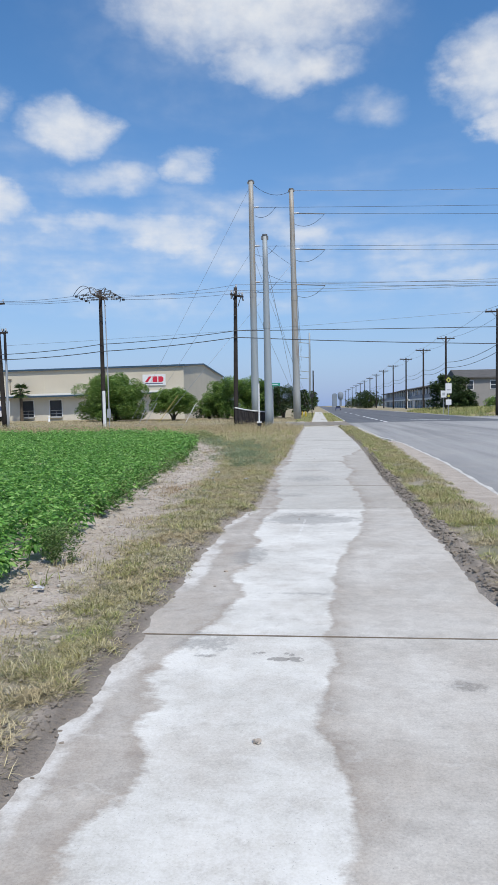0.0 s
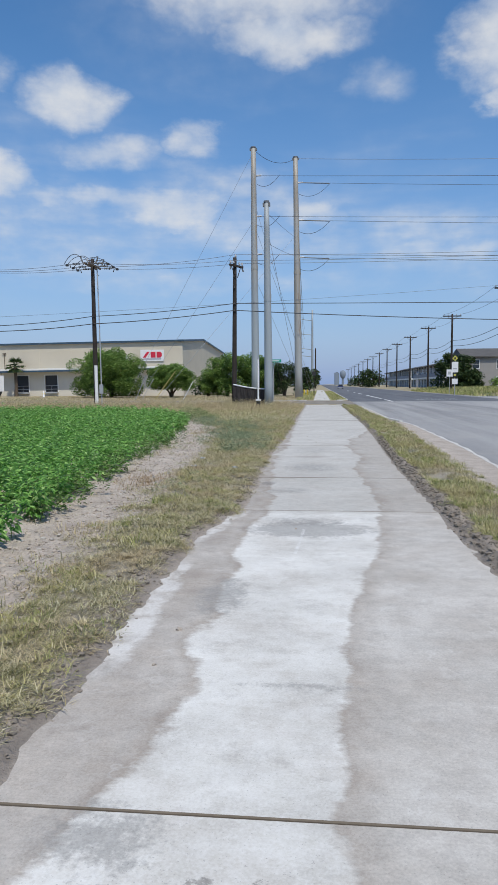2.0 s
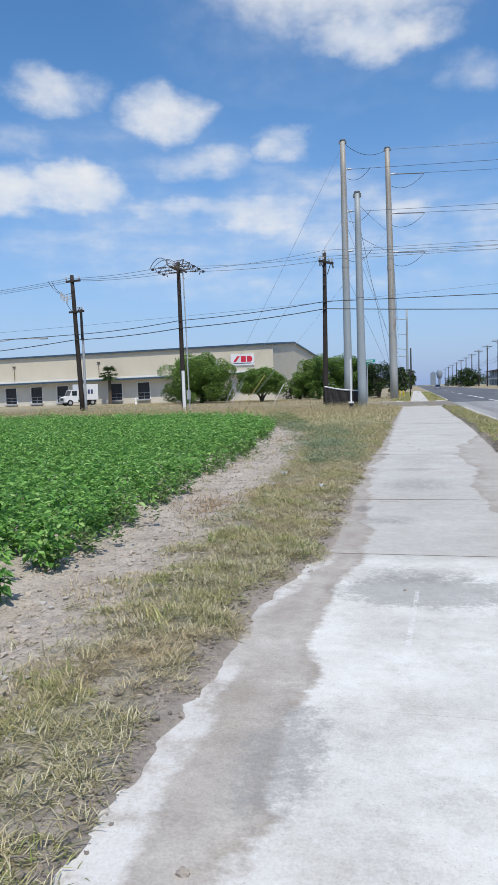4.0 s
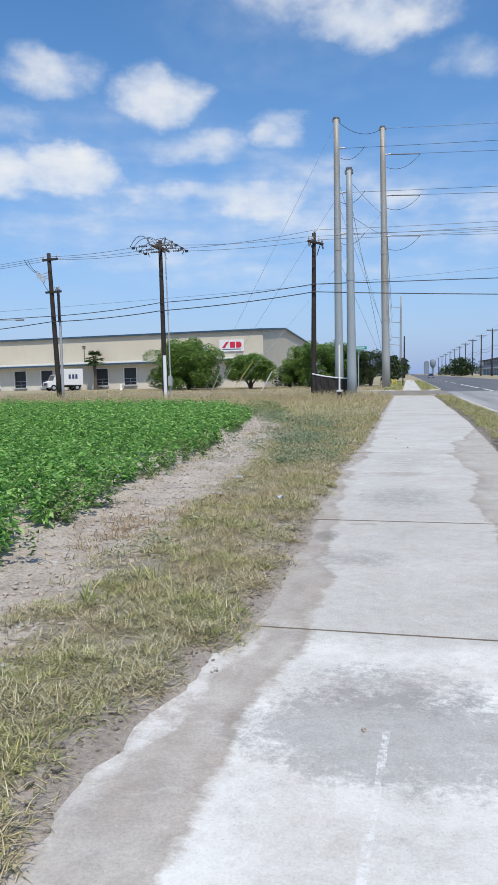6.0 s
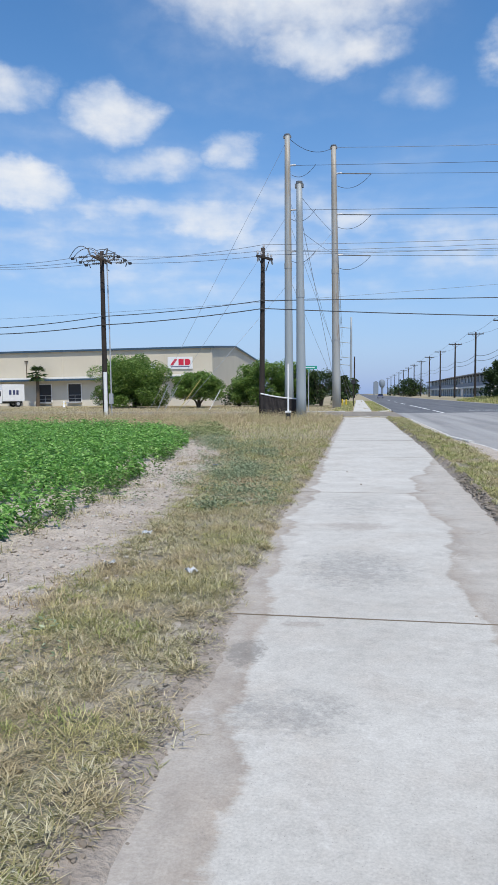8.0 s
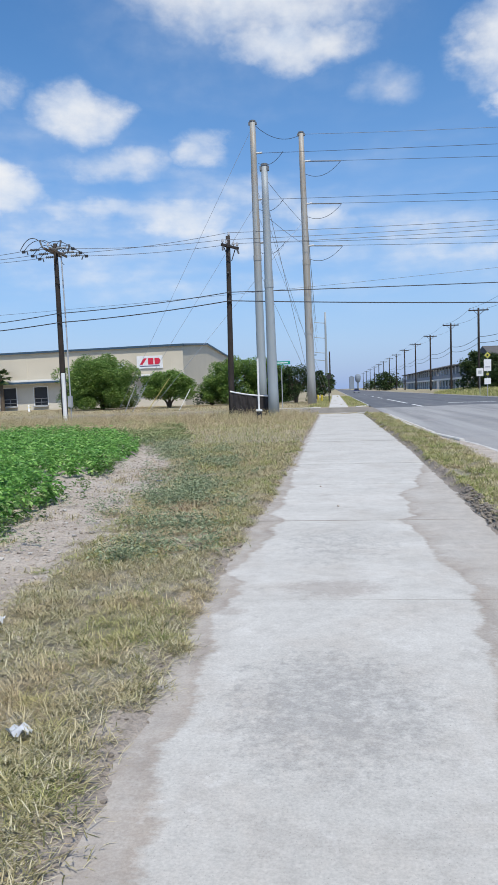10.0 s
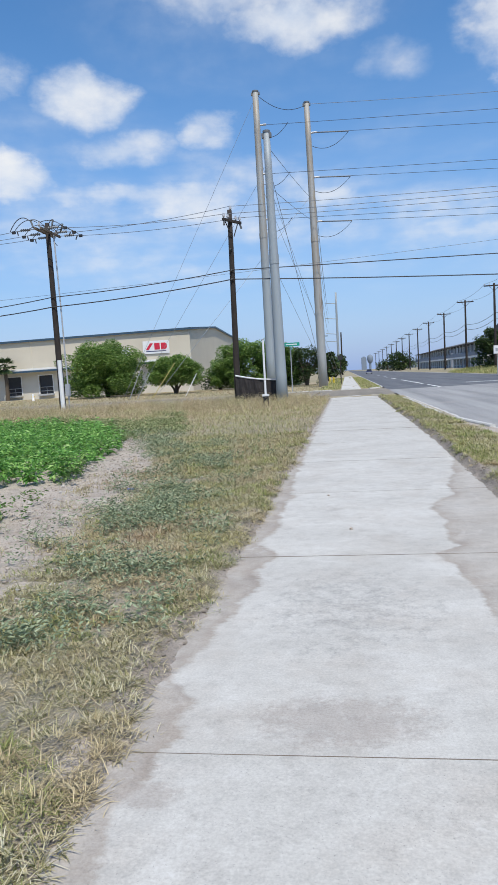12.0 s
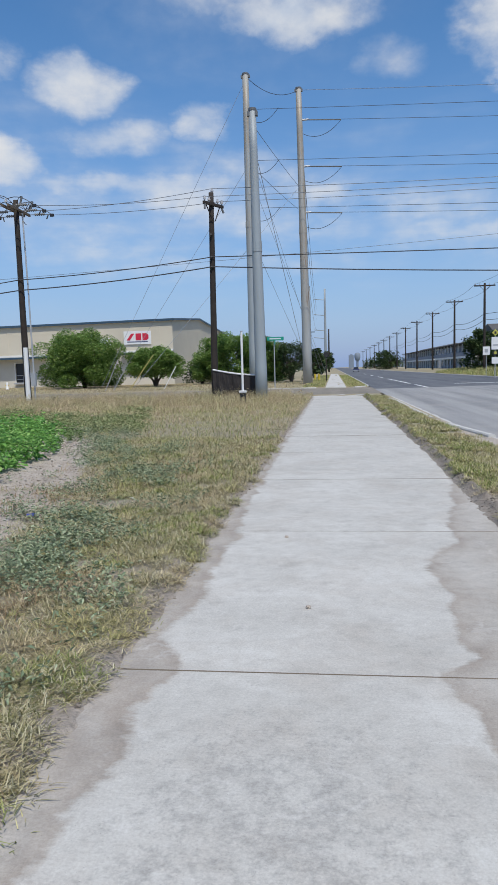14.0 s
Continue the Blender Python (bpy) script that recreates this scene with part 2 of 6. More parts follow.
def concrete_walk():
    k = Mat("walk_concrete", 0.88, space="World")
    x, y, _ = k.xyz()
    along = k.math("MULTIPLY", y, 1 / 60.0)

    def course(points):
        """A line that wanders along the walk: x for each y, in metres."""
        r = k.ramp(along, [(py / 60.0, (px + 2) / 4) for py, px in points])
        return k.math("SUBTRACT", k.math("MULTIPLY", r, 4.0), 2.0)

    brushed = k.math("MULTIPLY", k.math("SUBTRACT", k.noise(16.0, 5, 0.7, stretch=(0.5, 1.3, 1), offset=2.5), 0.5), 0.10)
    wob = k.math("ADD", brushed, k.math("MULTIPLY", k.math("SUBTRACT", k.noise(1.9, 5, 0.6), 0.5), 0.36))
    wob2 = k.math("ADD", k.math("MULTIPLY", brushed, 1.3), k.math("MULTIPLY", k.math("SUBTRACT", k.noise(1.7, 5, 0.6, offset=7.0), 0.5), 0.46))
    edge_r = course([(1, -0.05), (2.5, -0.1), (3.8, -0.2), (5.3, -0.15), (6.7, -0.06), (7.5, 0.0), (9.0, 0.32), (9.7, 0.36), (11.4, 0.52), (14.0, 0.45), (15.2, 0.38), (16.3, 0.49), (17.3, 0.66),
                     (18.4, 0.5), (19.7, 0.46), (20.13, 0.35), (20.4, 0.56), (20.75, 0.48), (21.3, 0.6), (22.3, 0.52), (22.7, 0.78), (24.5, 1.1), (27, 1.5), (40, 1.6)])
    right = k.math("SUBTRACT", k.math("ADD", x, wob), edge_r)
    m_r = k.ramp(k.math("ADD", k.math("MULTIPLY", right, 3.0), 0.4), [(0.29, 0.0), (0.42, 1.0), (0.60, 0.80), (1.0, 0.55)])
    blotch = k.ramp(k.noise(1.3, 7, 0.7, offset=31.0), [(0.36, 0.62), (0.60, 1.0)])
    m_r = k.math("MULTIPLY", m_r, blotch)
    edge_l = course([(1, -1.1), (2.5, -1.13), (3.1, -1.05), (3.6, -1.14), (4.6, -1.22), (5.0, -1.0), (6.3, -0.89), (6.7, -1.05), (7.0, -0.96), (8.1, -0.98), (9.6, -1.05), (10.2, -0.94), (11.7, -0.9), (13, -0.95),
                     (15, -1.08), (17.2, -1.18), (17.5, -1.08), (17.8, -1.24), (18.5, -1.17), (19.3, -0.99), (19.6, -1.12), (20.2, -0.97), (20.5, -1.12), (22, -1.06), (25, -1.14), (40, -1.18)])
    left = k.math("SUBTRACT", edge_l, k.math("ADD", x, wob2))
    m_l = k.ramp(k.math("ADD", k.math("MULTIPLY", left, 3.0), 0.4), [(0.28, 0.0), (0.44, 1.0), (0.7, 0.78), (1.0, 0.88)])
    m_l = k.math("MULTIPLY", m_l, k.ramp(k.noise(1.6, 7, 0.7, offset=41.0), [(0.34, 0.72), (0.60, 1.0)]))
    outer = course([(1, -1.53), (4, -1.49), (6, -1.46), (9.5, -1.46), (10.3, -1.33), (11, -1.2), (13, -1.19), (15, -1.25), (17, -1.31), (40, -1.25)])
    inward = k.math("SUBTRACT", k.math("ADD", x, k.math("MULTIPLY", wob, 0.9)), outer)
    rim = k.ramp(k.math("MULTIPLY", inward, 3.0), [(0.26, 1.0), (0.44, 0.0)])
    rim = k.math("MULTIPLY", rim, k.ramp(along, [(0.03, 0.8), (0.074, 0.7), (0.080, 0.0), (0.098, 0.0), (0.106, 0.9), (0.136, 0.9), (0.142, 0.05), (0.152, 0.1), (0.158, 0.75), (0.176, 0.75), (0.182, 0.1), (0.5, 0.05)]))
    rim = k.math("MULTIPLY", rim, k.ramp(k.noise(4.5, 6, 0.7, offset=13.0), [(0.40, 0.1), (0.56, 1.0)]))
    m_l = k.math("MULTIPLY", m_l, k.math("SUBTRACT", 1.0, rim))
    age = k.ramp(along, [(0.0, 0.9), (0.08, 0.93), (0.1825, 0.95), (0.1835, 0.20), (0.25, 0.20), (0.30, 0.30), (0.36, 0.36), (0.6, 0.26)])
    fresh = k.mix(age, (0.462, 0.442, 0.398), (0.735, 0.718, 0.668))
    cloudy = k.ramp(k.noise(0.9, 7, 0.68, offset=3.0), [(0.40, 0.0), (0.68, 0.66)])
    base = k.mix(cloudy, fresh, (0.40, 0.38, 0.34))
    washed = k.ramp(k.noise(1.7, 7, 0.7, offset=21.0), [(0.46, 0.0), (0.66, 0.45)])
    base = k.mix(washed, base, (0.43, 0.385, 0.33))
    mud = k.mix(k.ramp(k.noise(2.6, 6, 0.65), [(0.32, 0.0), (0.68, 1.0)]), (0.255, 0.210, 0.170), (0.380, 0.325, 0.268))
    c = k.mix(k.math("MULTIPLY", m_r, 0.88), base, mud)
    c = k.mix(k.math("MULTIPLY", m_l, 0.9), c, mud)
    c = k.mix(k.math("MULTIPLY", rim, 0.85), c, (0.62, 0.595, 0.555))
    # smudges, spills and old marks, each with its own shape
    broken = k.noise(7.0, 6, 0.7, offset=1.7)
    grey, tan, dark = (0.285, 0.275, 0.255), (0.36, 0.32, 0.28), (0.19, 0.175, 0.155)
    specks = k.noise(24.0, 5, 0.75, offset=6.1)
    for sx, sy, rx, ry, power, tint in ((-0.35, 9.9, 0.85, 0.50, 1.25, grey), (-0.95, 7.5, 0.26, 0.65, 0.9, grey), (-1.0, 4.75, 0.32, 0.26, 0.8, grey), (-0.62, 4.55, 0.07, 0.05, 1.2, dark), (-0.49, 4.46, 0.08, 0.04, 1.3, dark), (-0.38, 4.46, 0.06, 0.05, 1.3, dark), (-0.42, 4.56, 0.05, 0.04, 1.2, dark),
                                        (-0.95, 4.50, 0.10, 0.04, 0.85, dark), (0.60, 4.1, 0.15, 0.12, 0.85, dark), (-0.40, 10.3, 0.6, 0.35, 0.8, grey), (-0.4, 15.4, 0.75, 0.95, 0.75, grey), (-1.05, 13.35, 0.16, 0.28, 1.0, dark),
                                        (-0.75, 13.9, 0.22, 0.08, 1.0, tan), (-0.35, 18.9, 0.85, 1.2, 0.5, grey), (-0.40, 17.4, 0.55, 0.32, 1.0, tan), (-0.7, 12.6, 0.45, 0.35, 0.7, grey), (-1.1, 16.8, 0.16, 0.12, 1.0, tan), (-0.3, 6.0, 0.5, 0.07, 0.6, grey)):
        dx, dy = k.math("MULTIPLY", k.math("SUBTRACT", x, sx), 1 / rx), k.math("MULTIPLY", k.math("SUBTRACT", y, sy), 1 / ry)
        d = k.math("ADD", k.math("MULTIPLY", dx, dx), k.math("MULTIPLY", dy, dy))
        blob = k.math("MULTIPLY", k.math("SUBTRACT", 1.0, d, True), power)
        worn = k.math("MULTIPLY", k.math("SUBTRACT", k.math("ADD", broken, specks), 1.0), 5.0 if rx < 0.1 else 1.7)
        worn = k.math("ADD", blob, k.math("MULTIPLY", worn, k.math("MINIMUM", k.math("MULTIPLY", blob, 4.0), 1.0)))
        c = k.mix(k.ramp(worn, [(0.32, 0.0), (0.80, 0.66)]), c, tint)
    sx = k.math("ABSOLUTE", k.math("SUBTRACT", k.math("SUBTRACT", x, -0.44), k.math("MULTIPLY", k.math("SUBTRACT", y, 9.37), 0.052)))
    sy = k.math("ABSOLUTE", k.math("SUBTRACT", y, 9.37))
    line = k.math("MULTIPLY", k.math("LESS_THAN", k.math("ADD", sx, k.math("MULTIPLY", k.math("SUBTRACT", broken, 0.5), 0.03)), 0.015), k.math("LESS_THAN", sy, 0.55))
    c = k.mix(k.math("MULTIPLY", line, k.ramp(specks, [(0.44, 0.0), (0.58, 0.8)])), c, (0.70, 0.69, 0.66))
    broom = k.noise(95.0, 3, 0.6, stretch=(0.05, 1.0, 1), offset=8.0)
    c = k.mix(0.10, c, k.ramp(broom, [(0.30, 0.36), (0.5, 0.5), (0.70, 0.62)]), "OVERLAY")
    stain = k.ramp(k.noise(3.4, 8, 0.78, offset=51.0), [(0.52, 0.0), (0.66, 0.32)])
    c = k.mix(stain, c, (0.30, 0.275, 0.245))
    scuff = k.math("ABSOLUTE", k.math("SUBTRACT", k.noise(2.2, 4, 0.55, offset=61.0), 0.5))
    scuff = k.math("MULTIPLY", k.ramp(scuff, [(0.006, 1.0), (0.020, 0.0)]), k.ramp(k.noise(3.0, 3, 0.5, offset=71.0), [(0.5, 0.0), (0.62, 0.22)]))
    c = k.mix(scuff, c, (0.66, 0.64, 0.60))
    fleck = k.noise(80.0, 5, 0.75)
    c = k.mix(0.42, c, k.ramp(fleck, [(0.30, 0.30), (0.5, 0.5), (0.70, 0.68)]), "OVERLAY")
    mottle = k.noise(9.0, 8, 0.8)
    c = k.mix(0.42, c, k.ramp(mottle, [(0.30, 0.32), (0.5, 0.5), (0.72, 0.64)]), "OVERLAY")
    pit = k.ramp(k.noise(120.0, 2, 0.5), [(0.27, 0.0), (0.33, 1.0)])
    c = k.mix(k.math("MULTIPLY", k.math("SUBTRACT", 1.0, pit), 0.5), c, (0.2, 0.19, 0.18))
    k.color(c)
    return k.bump(k.math("ADD", fleck, k.math("MULTIPLY", pit, 0.4)), 0.25, 0.004).m


def soil():
    """Open ground: bare earth, thatch under the grass, and the field."""
    k = Mat("soil", 0.97, space="World")
    zone = k.attribute("zone")
    earth = k.mix(k.ramp(k.noise(2.5, 6, 0.65), [(0.3, 0.0), (0.7, 1.0)]), (0.372, 0.315, 0.262), (0.550, 0.482, 0.408))
    crumb = k.noise(38.0, 4, 0.7)
    earth = k.mix(0.75, earth, k.ramp(crumb, [(0.25, 0.20), (0.5, 0.5), (0.8, 0.72)]), "OVERLAY")
    thatch = k.mix(k.ramp(k.noise(1.7, 6, 0.7, offset=4.0), [(0.35, 0.0), (0.65, 1.0)]), (0.25, 0.22, 0.17), (0.42, 0.375, 0.295))
    straw = k.noise(70.0, 3, 0.7, stretch=(1, 0.3, 1))
    thatch = k.mix(0.6, thatch, k.ramp(straw, [(0.2, 0.15), (0.8, 0.8)]), "OVERLAY")
    green = k.mix(k.ramp(k.noise(0.7, 5, 0.7, offset=9.0), [(0.5, 0.0), (0.72, 0.7)]), thatch, (0.20, 0.205, 0.105))
    patch = k.math("ADD", zone[0], k.math("MULTIPLY", k.math("SUBTRACT", k.noise(3.0, 6, 0.7, offset=2.0), 0.5), 0.9))
    c = k.mix(k.ramp(patch, [(0.4, 0.0), (0.6, 1.0)]), green, earth)
    far = k.mix(k.ramp(k.noise(0.05, 4), [(0.35, 0.0), (0.65, 1.0)]), (0.40, 0.32, 0.20), (0.28, 0.25, 0.14))
    c = k.mix(zone[1], c, far)
    wet = k.mix(zone[2], c, (0.17, 0.145, 0.12))
    k.color(wet)
    return k.bump(k.math("ADD", crumb, k.noise(9.0, 4)), 0.8, 0.03).m


def asphalt(name, lo, hi):
    k = Mat(name, 0.85, space="World")
    big_ = k.ramp(k.noise(0.25, 5, 0.6, stretch=(3.0, 0.12, 1)), [(0.34, lo), (0.62, hi)])
    c = k.mix(0.35, big_, k.ramp(k.noise(120.0, 2), [(0.3, 0.3), (0.7, 0.7)]), "OVERLAY")
    dust = k.ramp(k.noise(0.6, 4, 0.6), [(0.5, 0.0), (0.75, 0.35)])
    k.color(k.mix(dust, c, (0.42, 0.38, 0.33)))
    return k.bump(k.noise(150.0, 2), 0.3, 0.004).m


def galvanised(name, c, rust, low=30.0):
    """Dull zinc; rust runs down from the joints, from the height low upwards."""
    k = Mat(name, 0.6, 0.15)
    base = k.ramp(k.noise(0.8, 4, 0.6, stretch=(1, 1, 0.15)), [(0.3, tuple(x * 0.82 for x in c)), (0.7, c)])
    up = k.ramp(k.math("MULTIPLY", k.xyz()[2], 1 / 30.0), [(max(0.0, low - 4) / 30, 0.0), (min(1.0, low / 30), 1.0)])
    streak = k.math("MULTIPLY", k.math("MULTIPLY", k.ramp(k.noise(2.2, 6, 0.7, stretch=(1, 1, 0.07)), [(0.42, 0.1), (0.58, 1.0)]), rust), up)
    c1 = k.mix(streak, base, (0.33, 0.265, 0.185))
    deep = k.math("MULTIPLY", k.math("MULTIPLY", k.ramp(k.noise(3.0, 5, 0.7, stretch=(1, 1, 0.10), offset=3.0), [(0.58, 0.0), (0.66, 1.0)]), rust), up)
    k.color(k.mix(deep, c1, (0.20, 0.12, 0.065)))
    return k.m


M_WALK, M_SOIL = concrete_walk(), soil()
M_ROAD_OLD = asphalt("asphalt_old", (0.215, 0.212, 0.208), (0.350, 0.342, 0.328))
M_ROAD_SIDE = asphalt("asphalt_side", (0.19, 0.165, 0.13), (0.27, 0.235, 0.185))
M_ROAD_NEW = asphalt("asphalt_dark", (0.085, 0.09, 0.10), (0.125, 0.13, 0.14))
M_HAZE = plain("hazy_grey", (0.21, 0.25, 0.30), 0.9, var=0.05, bump=0)
M_KERB = plain("kerb_concrete", (0.55, 0.53, 0.49), 0.9, var=0.2, scale=2.0, grain=40)
M_PAINT = plain("road_paint", (0.75, 0.75, 0.72), 0.7, var=0.15)
M_STEEL = galvanised("pole_steel", (0.345, 0.390, 0.415), 0.15, 6.0)
M_STEEL_RUST = galvanised("pole_steel_streaked", (0.355, 0.395, 0.41), 0.9, 15.0)
M_STEEL_BROWN = galvanised("pole_steel_weathered", (0.40, 0.41, 0.40), 0.9, 9.0)
M_WOOD = plain("pole_wood", (0.030, 0.023, 0.019), 0.9, var=0.35, scale=2.5, bump=0.5, grain=30)
M_WOOD_LIGHT = plain("crossarm_wood", (0.13, 0.10, 0.075), 0.9, var=0.3, bump=0.4, grain=30)
M_WIRE = plain("wire", (0.035, 0.035, 0.04), 0.6, var=0.1, bump=0)
M_WIRE_PALE = plain("wire_bare", (0.16, 0.17, 0.19), 0.5, 0.5, var=0.1, bump=0)
M_STAY = plain("stay_wire", (0.30, 0.32, 0.35), 0.5, 0.3, var=0.1, bump=0)
M_CERAMIC = plain("insulator", (0.45, 0.45, 0.46), 0.3, var=0.1, bump=0)
M_WHITE = plain("white_paint", (0.74, 0.74, 0.73), 0.5, var=0.06, bump=0)
M_GREY = plain("grey_metal", (0.42, 0.43, 0.44), 0.5, 0.3, var=0.12, bump=0)
M_BLACK = plain("black_plastic", (0.02, 0.02, 0.022), 0.6, var=0.2, bump=0)
M_STUCCO = plain("beige_panel", (0.58, 0.52, 0.41), 0.85, var=0.06, scale=0.3, bump=0.2, grain=12)
M_STUCCO_LOW = plain("pale_block", (0.61, 0.57, 0.49), 0.9, var=0.08, scale=0.5, bump=0.2, grain=10)
M_TRIM = plain("blue_trim", (0.035, 0.075, 0.12), 0.5, var=0.15, bump=0)
M_ROOF_METAL = plain("roof_metal", (0.52, 0.53, 0.52), 0.5, 0.2, var=0.08, bump=0)
M_DARK = plain("dark_opening", (0.025, 0.026, 0.03), 0.5, var=0.2, bump=0)
M_GLASS = plain("window_pane", (0.03, 0.04, 0.05), 0.08, var=0.2, bump=0)
M_RED = plain("red_sign_paint", (0.58, 0.02, 0.05), 0.5, var=0.05, bump=0)
M_NAVY = plain("navy_sign_paint", (0.05, 0.06, 0.14), 0.5, var=0.05, bump=0)
M_GREEN_SIGN = plain("green_sign", (0.01, 0.28, 0.20), 0.4, var=0.05, bump=0)
M_YELLOW = plain("yellow_plastic", (0.62, 0.47, 0.03), 0.5, var=0.1, bump=0)
M_GUARD = plain("faded_yellow", (0.50, 0.42, 0.14), 0.6, var=0.1, bump=0)
M_STRING = plain("insulator_string", (0.13, 0.135, 0.14), 0.5, var=0.1, bump=0)
M_LIME = plain("faded_sign_yellow", (0.50, 0.47, 0.08), 0.4, var=0.05, bump=0)
M_SHINGLE = plain("shingle", (0.10, 0.095, 0.09), 0.95, var=0.2, scale=1.0, bump=0.4, grain=9)
M_SIDING = plain("grey_siding", (0.30, 0.285, 0.27), 0.85, var=0.08, scale=0.7)
M_SIDING_BLUE = plain("blue_grey_siding", (0.25, 0.27, 0.31), 0.85, var=0.08, scale=0.7)
M_NET = plain("black_mesh_fabric", (0.03, 0.026, 0.026), 0.9, var=0.4, scale=4, bump=0.5, grain=25)
M_BARK = plain("bark", (0.11, 0.085, 0.06), 0.95, var=0.3, bump=0.6, grain=25)
M_TYRE = plain("tyre", (0.02, 0.02, 0.02), 0.8, bump=0)
M_CROP = leafy("crop_leaf", [(0.0, (0.088, 0.215, 0.050)), (0.45, (0.172, 0.380, 0.082)), (0.8, (0.275, 0.515, 0.125)), (1.0, (0.450, 0.650, 0.235))], 0.42, 0.40)
M_CROP_PALE = leafy("edge_leaf", [(0.0, (0.084, 0.161, 0.042)), (0.6, (0.168, 0.266, 0.084)), (1.0, (0.280, 0.350, 0.140))], 0.6, 0.3)
M_GRASS = leafy("mown_grass", [(0.0, (0.118, 0.126, 0.047)), (0.2, (0.224, 0.216, 0.089)), (0.45, (0.425, 0.372, 0.200)), (0.75, (0.555, 0.505, 0.325)), (0.93, (0.66, 0.615, 0.44)), (1.0, (0.260, 0.180, 0.095))], 0.85, 0.15, (0.47, 0.385, 0.235))
M_GRASS_GREEN = leafy("green_grass", [(0.0, (0.130, 0.178, 0.050)), (0.5, (0.290, 0.335, 0.105)), (0.8, (0.450, 0.455, 0.175)), (1.0, (0.64, 0.58, 0.31))], 0.8, 0.25, (0.48, 0.42, 0.21), 0.8)
M_STRAW = leafy("tall_dry_grass", [(0.0, (0.30, 0.23, 0.13)), (0.5, (0.53, 0.425, 0.265)), (0.85, (0.69, 0.57, 0.39)), (1.0, (0.24, 0.235, 0.10))], 0.85, 0.25, (0.43, 0.405, 0.215), 0.4)
M_WEED = leafy("grey_green_weed", [(0.0, (0.140, 0.190, 0.108)), (0.6, (0.290, 0.352, 0.215)), (1.0, (0.48, 0.53, 0.35))], 0.75, 0.2)
M_LEAF = leafy("tree_leaf", [(0.0, (0.078, 0.150, 0.036)), (0.5, (0.170, 0.285, 0.066)), (0.9, (0.270, 0.390, 0.10)), (1.0, (0.36, 0.44, 0.16))], 0.55, 0.38)
M_LEAF_DARK = leafy("dark_leaf", [(0.0, (0.023, 0.047, 0.016)), (0.6, (0.049, 0.086, 0.026)), (1.0, (0.104, 0.143, 0.046))], 0.6, 0.15)
M_JOINT = plain("joint_dirt", (0.165, 0.135, 0.100), 0.97, var=0.3)
M_THATCH = leafy("grass_clippings", [(0.0, (0.13, 0.112, 0.07)), (0.45, (0.31, 0.265, 0.17)), (0.8, (0.52, 0.455, 0.315)), (1.0, (0.68, 0.62, 0.46))], 0.9, 0.1)
M_HEADLAND = leafy("headland_leaf", [(0.0, (0.16, 0.20, 0.085)), (0.6, (0.30, 0.345, 0.155)), (1.0, (0.48, 0.47, 0.26))], 0.7, 0.3)
M_RUSTY = leafy("rusty_dead_grass", [(0.0, (0.26, 0.18, 0.10)), (0.6, (0.42, 0.31, 0.19)), (1.0, (0.55, 0.45, 0.30))], 0.85, 0.2)
M_CLOD = plain("earth_clod", (0.43, 0.37, 0.31), 0.97, var=0.2, scale=9, bump=0.6, grain=60)
M_CLOD_DARK = plain("damp_crumb", (0.22, 0.187, 0.15), 0.97, var=0.3, scale=9, bump=0.6, grain=60)
M_STONE = plain("pale_stone", (0.48, 0.45, 0.41), 0.95, var=0.2, scale=20, bump=0.3, grain=90)
M_LITTER = plain("white_litter", (0.50, 0.52, 0.55), 0.5, var=0.25, scale=25.0)
M_BLUE = plain("blue_plastic", (0.05, 0.09, 0.42), 0.4, bump=0)


